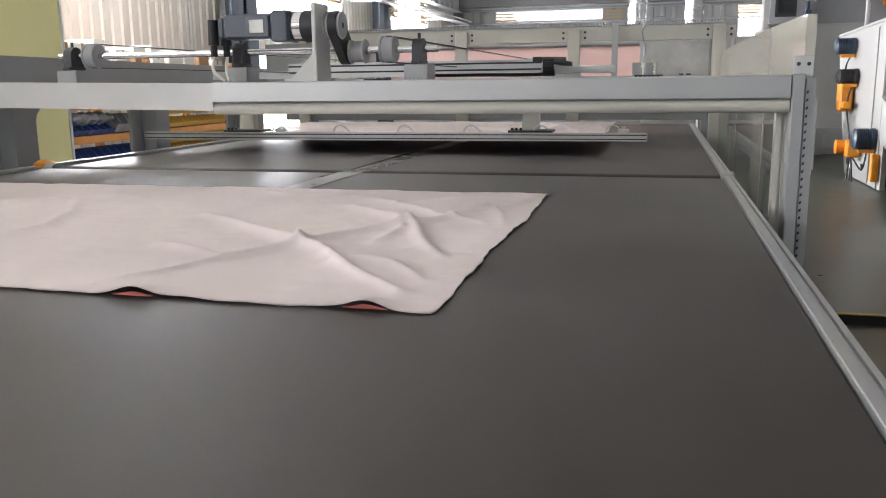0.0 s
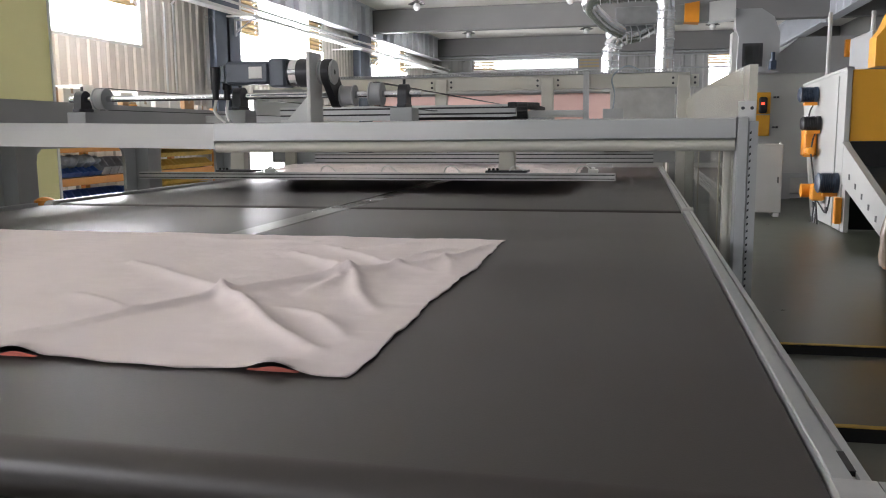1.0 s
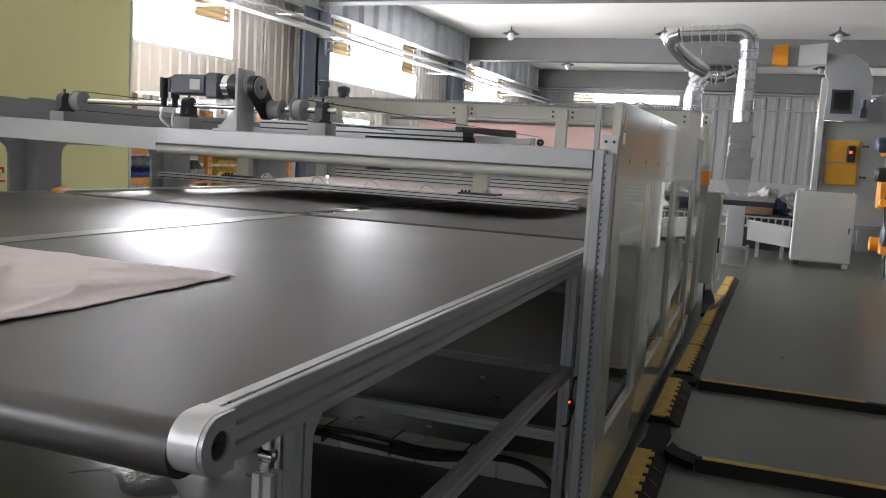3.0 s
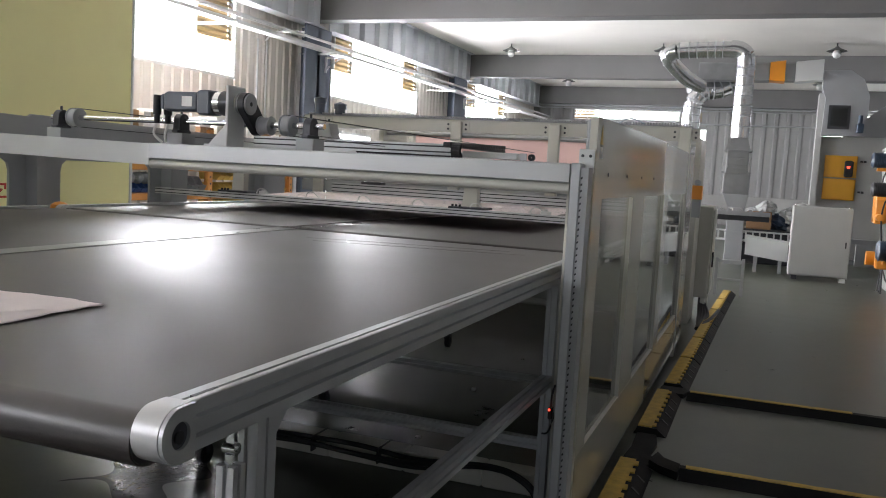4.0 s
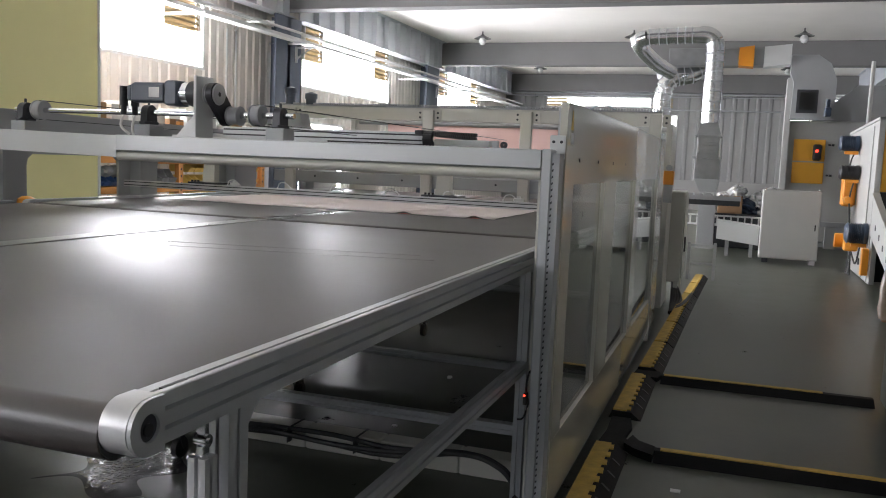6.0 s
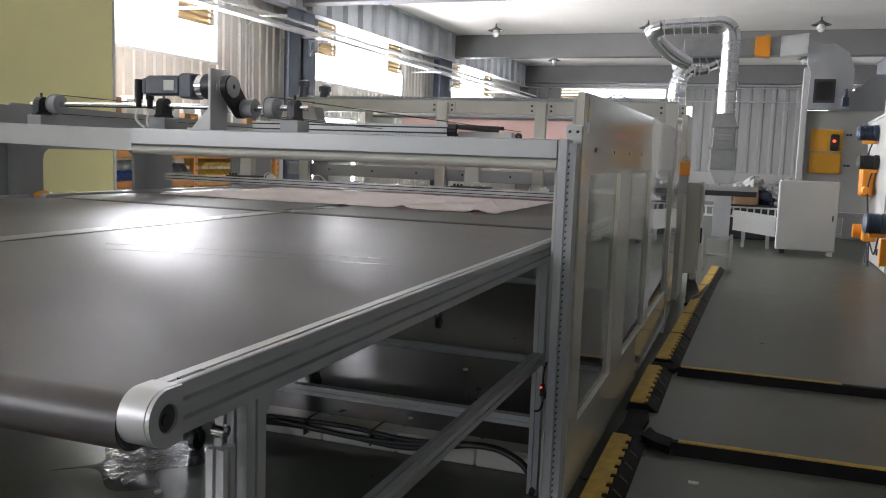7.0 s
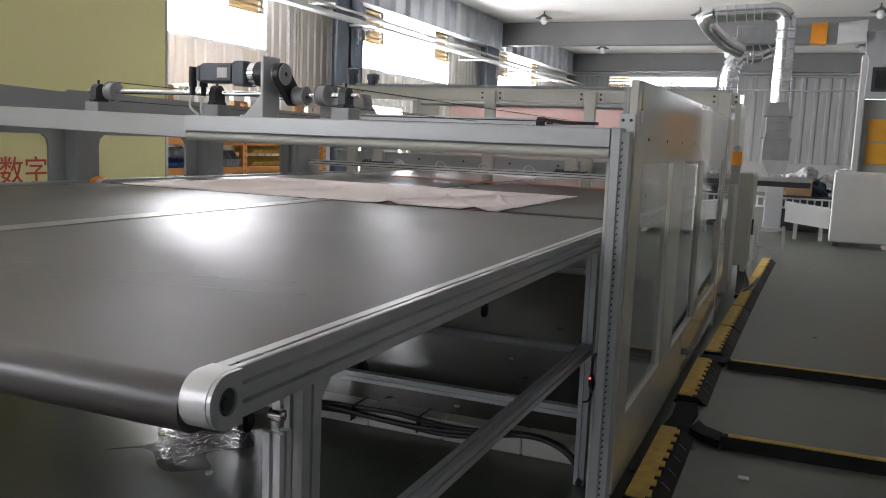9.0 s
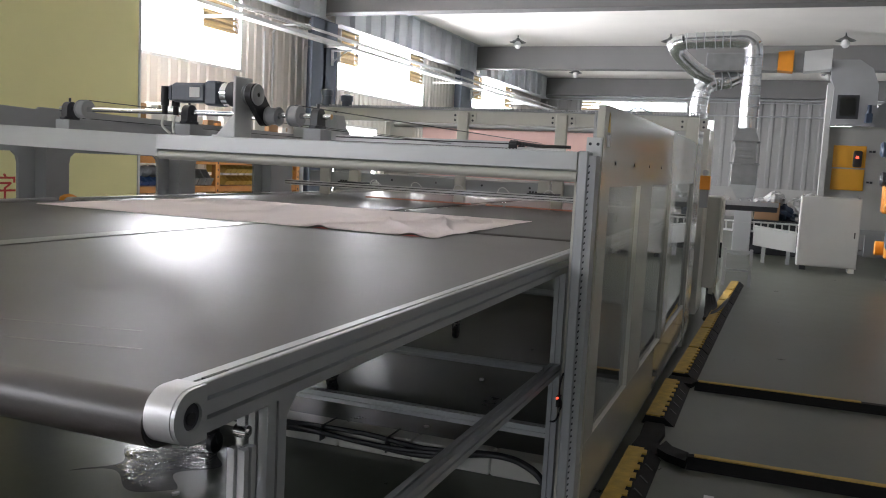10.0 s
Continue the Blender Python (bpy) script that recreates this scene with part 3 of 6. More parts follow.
def conveyor(y0, y1, label, near):
    top = thing("conveyor_table", label, "conveyor", "conveyor tables", at=(-1.2, y0, 0))
    part("belt", Shape().prism(loop_outline(y0, y1, ROLL), "x", -1.105, 0.508, True), M_BELT, top, "dark brown-grey smooth conveyor belt")
    part("belt", Shape().prism(loop_outline(y0, y1, ROLL), "x", -2.84, -1.225, True), M_BELT, top, "dark brown-grey smooth conveyor belt")
    part("centre_strip", Shape().box(-1.222, -1.108, y0 + ROLL, y1 - ROLL, BELT - 0.06, BELT + 0.003 if near else BELT - 0.004, 0.002), M_STRIP if near else M_BELT_EDGE, top, "dull grey strip between two belts" if near else "dark strip between two belts")
    for yy in (y0 + ROLL, y1 - ROLL):
        part("roller", Shape().cyl((-2.88, yy, BELT - ROLL), (0.510, yy, BELT - ROLL), ROLL - 0.003), M_BELT_EDGE, top, "dark polished end roller")
    part("side_rail", Shape().prism(rail_outline(0.512, 0.554), "y", y0 + 0.07, y1 - 0.05), M_ALU, top, "grooved grey aluminium side rail")
    part("side_rail", Shape().prism([(-2.39 - u, z) for u, z in rail_outline(0.512, 0.554)], "y", y0 + 0.07, y1 - 0.05), M_ALU, top, "grooved grey aluminium side rail")
    # rounded end caps with a bearing recess
    for x0, x1 in ((0.511, 0.557), (-2.946, -2.900)):
        zc, r, pts = BELT - 0.029, 0.042, []
        for a in np.linspace(math.pi / 2, 3 * math.pi / 2, 14):
            pts.append((y0 + 0.042 + r * math.cos(a), zc + r * math.sin(a)))
        cap = part("end_cap", Shape().prism(pts + [(y0 + 0.075, zc - r), (y0 + 0.075, zc + r)], "x", x0, x1, True), M_CAST, top, "pale cast rounded end cap")
        xo = x1 + 0.0015 if x0 > 0 else x0 - 0.0015
        out = 1 if x0 > 0 else -1
        hole = [(y0 + 0.042 + 0.021 * math.cos(a), zc + 0.021 * math.sin(a)) for a in np.linspace(0, 2 * math.pi, 28, endpoint=False)]
        rim = [(y0 + 0.042 + 0.0418 * math.cos(a), zc + 0.0418 * math.sin(a)) if math.cos(a) <= 0 else (y0 + 0.042 + min(0.033, 0.0418 * abs(math.cos(a) / max(abs(math.sin(a)), 1e-6))), zc + (0.0418 if math.sin(a) > 0 else -0.0418) * min(1.0, abs(math.sin(a)) * 0.0418 / 0.033 / max(math.cos(a), 1e-6))) for a in np.linspace(0, 2 * math.pi, 28, endpoint=False)]
        sv = [(xo + out * d, u, w) for d, ring in ((0, rim), (0.007, rim), (0.007, hole), (0, hole)) for u, w in ring]
        # darker metal than the cap: shade on the side face is put into its colour
        part("side_plate", Shape().add(sv, [(k * 28 + i, k * 28 + (i + 1) % 28, ((k + 1) % 4) * 28 + (i + 1) % 28, ((k + 1) % 4) * 28 + i) for k in range(4) for i in range(28)]), M_ALU, cap, "grey side plate, darker for the shaded side, with a round bearing hole")
        part("bearing_recess", Shape().cyl((xo, y0 + 0.042, zc), (xo + out * 0.002, y0 + 0.042, zc), 0.0205, n=20), M_DARK, cap)
        part("shaft_end", Shape().cyl((xo + out * 0.002, y0 + 0.042, zc - 0.003), (xo + out * 0.005, y0 + 0.042, zc - 0.003), 0.010, n=14), M_BLACK, cap)
    if near:
        part("slot_end", Shape().box(0.5345, 0.5425, y0 + 0.1, y0 + 0.16, BELT + 0.006, BELT + 0.0125), M_BLACK, top)
    return top


near_table = conveyor(0.685, 3.86, "conveyor table with dark belt, aluminium rails and slotted legs", True)
far_table = conveyor(3.915, 8.60, "conveyor table under the gantry with dark belt and aluminium rails", False)
# legs and underframe of the near table
for x in (0.523, -2.915):
    for y in (0.985, 3.19):
        part("leg", profile_post(x, y, 0.0, BELT - 0.071, 0.045, 0.06), M_ALU, near_table, "slotted aluminium leg")
    part("lower_rail", Shape().prism(slot_outline(x - 0.022, x + 0.023, 0.575, 0.62), "y", 1.016, 3.159), M_ALU, near_table)
part("gusset", Shape().prism([(1.016, BELT - 0.072), (1.06, BELT - 0.072), (1.016, BELT - 0.12)], "x", 0.505, 0.54), M_ALU, near_table)
part("cross_rail", Shape().prism(slot_outline(3.1675, 3.2125, 0.29, 0.335), "x", -2.89, 0.498), M_ALU_X, near_table)
strut_post = part("support_post", profile_post(0.525, 0.91, 0.0, 0.945, 0.034, 0.034), M_CAST, near_table, "bright short slotted post")
part("swivel_joint", Shape().box(0.517, 0.533, 0.901, 0.919, 0.945, 0.965, 0.002).cyl((0.513, 0.91, 0.972), (0.537, 0.91, 0.972), 0.011, n=14).cyl((0.511, 0.91, 0.972), (0.54, 0.91, 0.972), 0.005, n=10).box(0.517, 0.533, 0.905, 0.915, 0.98, 1.0095), M_CHROME, strut_post)
# legs of the far table
for x in (0.523, -2.915):
    for y in (4.95, 8.3):
        part("leg", profile_post(x, y, 0.0, BELT - 0.071, 0.045, 0.06), M_ALU, far_table, "slotted aluminium leg")
for y in (4.95, 8.3):
    part("cross_rail", Shape().prism(slot_outline(y - 0.0225, y + 0.0225, 0.12, 0.165), "x", -2.89, 0.498), M_ALU_X, far_table)
for x, y in ((-1.04, 4.08), (-1.03, 6.15), (-1.07, 2.98)):
    stand = thing("castor_stand", "dark swivel castor on a slotted stand under the belt", "castor", "castors under the table", at=(x, y, 0))
    castor(x, y, stand)
    part("stand_post", profile_post(x, y, 0.15, BELT - 0.115), M_ALU, stand)
    part("brake_lever", Shape().box(x + 0.03, x + 0.05, y - 0.08, y - 0.02, 0.12, 0.135, 0.003), M_BLACK, stand)

# cable trunking on the floor with cables
trunk = thing("cable_trunking", "cream floor trunking with black cables tied along it", "cable trunking", at=(-1.2, 3.3, 0))
for k in range(8):
    x0 = -2.6 + k * 0.4
    part("trunking_cover", Shape().box(x0, x0 + 0.397, 3.37, 3.49, 0.0, 0.10, 0.006), M_CREAM, trunk)
for k, (dy, dz) in enumerate(((3.35, 0.09), (3.345, 0.055), (3.33, 0.07))):
    pts = [(-2.6 + 0.31 * i, dy + 0.01 * math.sin(i * 1.3 + k), dz + 0.008 * math.sin(i * 2.1 + k)) for i in range(9)]
    pts += [(0.25, dy - 0.02, 0.12), (0.42, dy - 0.06, 0.10), (0.50, dy - 0.08, 0.03), (0.53, dy - 0.2, 0.018)]
    part("cable", Shape().tube(curve_points(pts, 6), 0.013, 8), M_HOSE, trunk)
for k in range(5):
    x = -1.4 + k * 0.36
    part("cable_tie", Shape().box(x, x + 0.006, 3.325, 3.496, 0.03, 0.106), M_BLACK, trunk)

# bright plastic film taped over the joint of strip and gap
tape = thing("seam_tape", "crumpled clear tape over the belt joint", "tape", at=(-1.05, 3.8, BELT))
for k, (x0, x1, y0, y1) in enumerate(((-1.24, -1.10, 3.60, 3.98), (-1.20, -1.09, 4.05, 4.32), (-1.22, -1.12, 3.15, 3.36))):
    v, f = [], []
    nx, ny = 7, 12
    for i in range(nx):
        for j in range(ny):
            x, y = x0 + (x1 - x0) * i / (nx - 1), y0 + (y1 - y0) * j / (ny - 1)
            v.append((x, y, BELT + 0.0015 + 0.003 * abs(noise.noise((x * 40, y * 30, k)))))
    f = [(i * ny + j, (i + 1) * ny + j, (i + 1) * ny + j + 1, i * ny + j + 1) for i in range(nx - 1) for j in range(ny - 1)]
    part("tape_piece", Shape().add(v, f, True), M_TAPE, tape)

# ---- portal beam with drive ----
portal = thing("portal_beam", "slotted aluminium cross beam on a tall perforated post", "machine frame", at=(0.67, 2.87, 0))
part("cross_beam", Shape().prism([(2.872, 1.40), (2.872, 1.418), (2.885, 1.422), (2.885, 1.428), (2.862, 1.434), (2.862, 1.498), (2.866, 1.502), (2.95, 1.502), (2.95, 1.40)], "x", -1.32, 0.626), M_ALU_X, portal, "light grey aluminium cross beam")
teeth = Shape()
for k in range(90):
    teeth.box(-0.63 + k * 0.0138, -0.6245 + k * 0.0138, 2.868, 2.873, 1.5022, 1.5042)
part("tooth_strip", teeth, M_CAST, portal, "fine toothed strip on the beam's edge")
part("round_lip", Shape().cyl((-1.32, 2.885, 1.408), (0.626, 2.885, 1.408), 0.020, n=16), M_CREAM, portal)
part("cross_beam", Shape().prism([(-4.4, 1.450), (-1.322, 1.402), (-1.322, 1.499), (-4.4, 1.548)], "y", 2.866, 2.95), M_WHITE, portal, "pale painted cross beam")
post = part("post", Shape().box(0.630, 0.668, 2.862, 2.945, 0.0, 1.505, 0.004), M_ALU, portal, "tall grey aluminium post")
part("rack_strip", Shape().box(0.6695, 0.698, 2.864, 2.94, 0.0, 1.49), M_GREY, post)
for k in range(57):
    part("perforation", Shape().prism([(0.6710, 0.10 + k * 0.024), (0.6770, 0.104 + k * 0.024), (0.6770, 0.112 + k * 0.024), (0.6710, 0.108 + k * 0.024)], "y", 2.8605, 2.8635), M_BLACK, post)
part("corner_plate", Shape().box(0.640, 0.70, 2.946, 2.952, 1.47, 1.56, 0.002), M_WHITE, portal)
for x in (0.655, 0.685):
    part("plate_bolt", Shape().cyl((x, 2.9455, 1.535), (x, 2.942, 1.535), 0.006, n=10), M_DARK, portal)
part("inner_post", Shape().prism(slot_outline(0.60, 0.645, 2.96, 3.005), "z", 0.0, 1.40), M_CREAM, portal)
sensor = thing("indicator_sensor", "small sensor with a red light on a looped cable", "sensor", at=(0.58, 2.95, 0.53))
part("sensor_body", Shape().box(0.590, 0.606, 2.93, 2.96, 0.50, 0.548, 0.003), M_BLACK, sensor)
part("sensor_light", Shape().cyl((0.596, 2.929, 0.540), (0.596, 2.925, 0.540), 0.0045, n=10), M_LED, sensor)
part("sensor_cable", Shape().tube(curve_points([(0.6, 2.94, 0.548), (0.605, 2.92, 0.60), (0.615, 2.93, 0.64), (0.62, 2.955, 0.58), (0.6, 2.93, 0.46), (0.58, 2.9, 0.45)], 6), 0.004, 6), M_HOSE, sensor)


def bearing(x, y, z, parent):
    """A flange bearing on a pale block."""
    b = part("bearing_block", Shape().box(x - 0.045, x + 0.045, y - 0.05, y + 0.05, 1.50, z - 0.055, 0.003), M_GREY, parent)
    s = Shape().box(x - 0.05, x + 0.05, y - 0.018, y + 0.018, z - 0.055, z - 0.04, 0.003)
    s.prism([(x - 0.038, z - 0.04)] + [(x + 0.036 * math.cos(a), z + 0.036 * math.sin(a)) for a in np.linspace(math.pi, 0, 12)] + [(x + 0.038, z - 0.04)], "y", y - 0.018, y + 0.018)
    s.cyl((x, y, z + 0.034), (x, y, z + 0.055), 0.006, n=8)
    p = part("pillow_bearing", s.moved(Matrix.Translation((x, y, 0)) @ Matrix.Rotation(math.pi / 2, 4, 'Z') @ Matrix.Translation((-x, -y, 0))), M_DARK, b, "dark cast pillow bearing")
    return b


drive = thing("drive_shaft", "belt-driven steel shaft with pulleys and a dark geared motor", "drive unit", at=(-1.2, 3.05, 1.5))
SY, SZ = 3.06, 1.612
part("shaft", Shape().cyl((-2.12, SY, SZ), (-0.55, SY, SZ), 0.0125, n=16), M_CHROME, drive, "polished steel shaft")
for x in (-2.06, -1.32, -0.62):
    bearing(x, SY, SZ, drive)
for x in (-1.965, -0.735):
    part("pulley", Shape().lathe((x - 0.025, SY, SZ), (1, 0, 0), [(0.004, 0.013), (0.004, 0.040), (0, 0.042), (0, 0.046), (0.006, 0.048), (0.008, 0.043), (0.044, 0.043), (0.046, 0.048), (0.052, 0.046), (0.052, 0.013)], 32), M_GREY, drive, "grey toothed pulley")
part("driven_pulley", Shape().lathe((-0.88, SY, SZ - 0.005), (1, 0, 0), [(0, 0.013), (0, 0.042), (0.004, 0.044), (0.008, 0.038), (0.05, 0.038), (0.056, 0.044), (0.06, 0.042), (0.06, 0.013)], 28), M_GREY, drive)
MY, MZ = 2.97, 1.695
plate = part("motor_plate", Shape().box(-0.968, -0.953, 2.91, 3.04, 1.50, 1.772, 0.003).prism([(2.92, 1.503), (2.92, 1.512), (3.03, 1.512), (3.03, 1.503)], "x", -1.083, -0.968), M_WHITE, drive, "pale upright motor plate")
part("plate_gusset", Shape().prism([(-0.968, 1.512), (-0.968, 1.60), (-1.053, 1.512)], "y", 2.915, 2.925), M_WHITE, plate)
motor = part("motor", Shape().box(-1.128, -1.058, MY - 0.055, MY + 0.055, MZ - 0.055, MZ + 0.055, 0.008), M_BLUE, drive, "dark blue servo motor")
part("gearhead", Shape().cyl((-1.058, MY, MZ), (-1.013, MY, MZ), 0.05, n=28).cyl((-1.013, MY, MZ), (-0.969, MY, MZ), 0.056, n=28), M_DARK, motor)
part("gear_collar", Shape().cyl((-1.048, MY, MZ), (-1.018, MY, MZ), 0.0515, n=28), M_CHROME, motor)
part("motor_body", Shape().box(-1.320, -1.13, MY - 0.045, MY + 0.045, MZ - 0.042, MZ + 0.046, 0.010).box(-1.345, -1.320, MY - 0.035, MY + 0.035, MZ - 0.035, MZ + 0.035, 0.006), M_BLUE, motor)
part("type_plate", Shape().box(-1.213, -1.158, MY - 0.0475, MY - 0.0455, MZ - 0.02, MZ + 0.025), M_LABEL, motor)
for k, dy in enumerate((-0.02, 0.02)):
    part("connector", Shape().cyl((-1.350 + k * 0.03 - 0.02, MY + dy, MZ + 0.03), (-1.372 + k * 0.03, MY + dy, MZ - 0.06), 0.019, n=14).cyl((-1.372 + k * 0.03, MY + dy, MZ - 0.06), (-1.372 + k * 0.03, MY + dy, MZ - 0.10), 0.013, n=12), M_BLACK, motor)
    part("motor_cable", Shape().tube(curve_points([(-1.372 + k * 0.03, MY + dy, MZ - 0.10), (-1.362 + k * 0.03, MY + dy - 0.03, MZ - 0.15), (-1.330 + k * 0.02, MY - 0.03, 1.507)], 6), 0.006, 8), M_LABEL, motor)
part("motor_pulley", Shape().lathe((-0.933, MY, MZ), (1, 0, 0), [(0, 0.01), (0, 0.046), (0.004, 0.048), (0.008, 0.042), (0.05, 0.042), (0.055, 0.048), (0.06, 0.046), (0.06, 0.01)], 28), M_GREY, drive)
# the drive belt round both pulleys
a0, a1 = Vector((MY, MZ)), Vector((SY, SZ - 0.005))
d = (a1 - a0).normalized()
nrm = Vector((-d.y, d.x))
ang = math.atan2(nrm.y, nrm.x)
outer = [(a0 + Vector((math.cos(ang + t), math.sin(ang + t))) * 0.050) for t in np.linspace(0, math.pi, 14)] + [(a1 + Vector((math.cos(ang + t), math.sin(ang + t))) * 0.046) for t in np.linspace(math.pi, 2 * math.pi, 14)]
part("drive_belt", Shape().prism([tuple(p) for p in outer], "x", -0.915, -0.885), M_BLACK, drive)
for x, far in ((-1.965, 8.2), (-0.735, 7.3)):
    for dz in (0.045, -0.047):
        part("toothed_belt", Shape().prism([(x - 0.012, SZ + dz), (x + 0.012, SZ + dz), (x + 0.012, SZ + dz + 0.003), (x - 0.012, SZ + dz + 0.003)], "y", SY, far), M_BLACK, drive)

drive.location.x += 0.022

# ---- left side frame ----
side = thing("side_frame", "grey steel side frame with rounded window cut-outs", "machine frame", at=(-3.2, 5, 0))
XS = -3.22


def rounded(a0, a1, b0, b1, r, n=5):
    o = []
    for ca, cb, s in ((a1 - r, b1 - r, 0), (a0 + r, b1 - r, 1), (a0 + r, b0 + r, 2), (a1 - r, b0 + r, 3)):
        o += [(ca + r * math.cos(s * math.pi / 2 + t), cb + r * math.sin(s * math.pi / 2 + t)) for t in np.linspace(0, math.pi / 2, n)]
    return o


cuts = [(1.2, 2.1), (2.55, 3.80), (4.22, 5.12), (5.58, 6.44), (7.1, 8.0)]
ys = [0.7]
for c0, c1 in cuts:
    ys += [c0, c1]
ys += [8.9]
for k in range(0, len(ys), 2):
    part("column_plate", Shape().box(XS - 0.02, XS, ys[k], ys[k + 1], 0.0, 1.50).box(XS, XS + 0.10, ys[k] + 0.13, ys[k] + 0.15, 0.0, 1.498), M_GREY, side)
for c0, c1 in cuts:
    for top_side, z0, z1 in ((True, 1.30, 1.50), (False, 0.4, 0.70)):
        o = [(c0, 1.50), (c0, 1.30), (c0 + 0.012, 1.345), (c0 + 0.05, 1.375), (c1 - 0.05, 1.375), (c1 - 0.012, 1.345), (c1, 1.30), (c1, 1.50)] if top_side else [(c0, 0.94), (c1, 0.94), (c1, 1.055), (c0, 1.055)]
        part("lintel" if top_side else "apron", Shape().prism(o, "x", XS - 0.02, XS), M_GREY, side)
part("top_rail", Shape().box(XS - 0.12, XS + 0.06, 2.3, 8.9, 1.503, 1.53), M_GREY, side)
part("back_plate", Shape().prism([(2.3, 1.531), (8.9, 1.531), (8.9, 1.64), (4.05, 1.672), (4.02, 1.655), (2.3, 1.70)], "x", XS - 0.10, XS - 0.08), M_GREY, side)
solid("orange_beacon", Shape().lathe((-3.05, 4.05, 1.06), (0, 0, 1), [(0, 0.001), (0, 0.06), (0.025, 0.055), (0.04, 0.03), (0.045, 0.001)], 16), M_ORANGE, "orange round beacon beside the belt edge", "beacon")

# added plate, stops far daylight from mirroring in the floor under the belt
solid("rear_skirt", Shape().box(-3.2, 0.6, 8.92, 8.95, 0.0, 1.0, 0.004), M_GREY, "grey plate added under the machine's rear to block light on the floor", "machine panel")

# ---- rear portal and web of fabric ----
rear = thing("rear_portal", "cream steel rear portal with posts and a perforated top rail", "machine frame", at=(-1, 7, 0))
part("top_beam", Shape().box(-2.95, 0.70, 6.98, 7.06, 1.80, 1.915, 0.004), M_CREAM, rear)
part("comb_rail", Shape().box(-2.95, 0.70, 6.97, 7.07, 1.917, 1.925), M_GREY, rear)
for k in range(150):
    x = -2.9 + k * 0.024
    part("comb_tooth", Shape().box(x, x + 0.010, 6.985, 7.055, 1.926, 1.945), M_GREY, rear)
for x in (-2.75, -1.35, -0.44, 0.655):
    p = part("portal_post", Shape().box(x - 0.05, x + 0.05, 6.93, 6.978, 1.0 if x < 0.5 else 0.0, 1.90, 0.006), M_CREAM, rear)
    for dx in (-0.085, 0.085):
        q = part("bolt_plate", Shape().box(x + dx - 0.03, x + dx + 0.03, 6.968, 6.977, 1.80, 1.90), M_CREAM, p)
        for dz in (1.83, 1.872):
            part("bolt", Shape().cyl((x + dx, 6.967, dz), (x + dx, 6.960, dz), 0.010, n=8), M_DARK, p)
# grey instead of the portal's cream: the shadow on this beam is painted in
part("lower_beam", Shape().box(-2.95, 0.6, 6.99, 7.05, 1.19, 1.30, 0.004), M_GREY, rear)
for k in range(7):
    x = -2.5 + k * 0.45
    part("bolt", Shape().cyl((x, 6.989, 1.25), (x, 6.982, 1.25), 0.010, n=8), M_DARK, rear)
for z in (1.42, 1.49):
    part("slide_rail", Shape().prism(slot_outline(7.1, 7.145, z, z + 0.045), "x", -2.9, 0.6), M_ALU_X, rear)
for x, h in ((-2.80, 2.10), (-2.58, 2.05)):
    part("cylinder_cap", Shape().lathe((x, 7.02, 1.93), (0, 0, 1), [(0, 0.001), (0, 0.05), (h - 2.0, 0.05), (h - 2.0, 0.06), (h - 1.95, 0.06), (h - 1.94, 0.03), (h - 1.93, 0.001)], 18), M_BLUE, rear)

# fittings on the rear portal
part("slotted_column", Shape().prism(slot_outline(-0.14, -0.095, 6.86, 6.905), "z", 1.30, 1.93), M_ALU, rear)
for x in (-0.55, -0.32):
    part("pulley_arm", Shape().box(x - 0.012, x + 0.012, 6.0, 6.929, 1.50, 1.53), M_GREY, rear)
part("pulley_bridge", Shape().box(-0.58, -0.29, 5.97, 5.999, 1.50, 1.556, 0.003), M_GREY, rear)
for x in (-0.504, -0.367):
    part("guide_pulley", Shape().lathe((x, 5.99, 1.583), (0, -1, 0), [(0, 0.006), (0, 0.026), (0.006, 0.026), (0.010, 0.020), (0.016, 0.020), (0.020, 0.026), (0.026, 0.026), (0.026, 0.006)], 18), M_BLACK, rear, "black guide pulley")
part("pulley_block", Shape().box(-0.462, -0.41, 5.97, 6.0, 1.557, 1.612, 0.003), M_ALU, rear)
unit = thing("air_unit", "aluminium pneumatic slide with a clear air line", "pneumatic unit", at=(0.1, 6.9, 1.3))
part("slide_body", Shape().prism(slot_outline(0.02, 0.18, 6.84, 6.90, 3, 1), "z", 1.36, 1.63), M_ALU, unit)
part("slide_plate", Shape().box(-0.02, 0.22, 6.83, 6.91, 1.31, 1.358, 0.003), M_CAST, unit)
part("air_line", Shape().tube(curve_points([(0.10, 6.86, 1.63), (0.11, 6.87, 1.75), (0.09, 6.88, 1.88), (0.20, 6.9, 1.97), (0.32, 6.95, 1.93)], 6), 0.006, 8), M_CLEARHOSE, unit)
part("bracket", Shape().box(0.02, 0.18, 6.901, 6.929, 1.40, 1.60), M_GREY, unit)
backp = thing("marbled_screen", "pale marbled panel behind the rear portal", "panel", at=(0.4, 7.7, 1.4))
part("panel_sheet", Shape().box(0.05, 0.62, 7.70, 7.72, 1.45, 1.90, 0.002), M_MARBLE, backp)
part("panel_rail", Shape().prism(slot_outline(7.64, 7.685, 1.40, 1.445), "x", -0.3, 0.64), M_ALU_X, backp)
part("panel_leg", Shape().box(0.58, 0.64, 7.66, 7.70, 0.0, 1.40), M_ALU, backp)
part("panel_leg", Shape().box(-0.3, -0.24, 7.66, 7.70, 0.0, 1.40), M_ALU, backp)
low_panel = thing("leaning_board", "pale marbled board standing behind the belt end", "panel", at=(0.4, 8.75, 0))
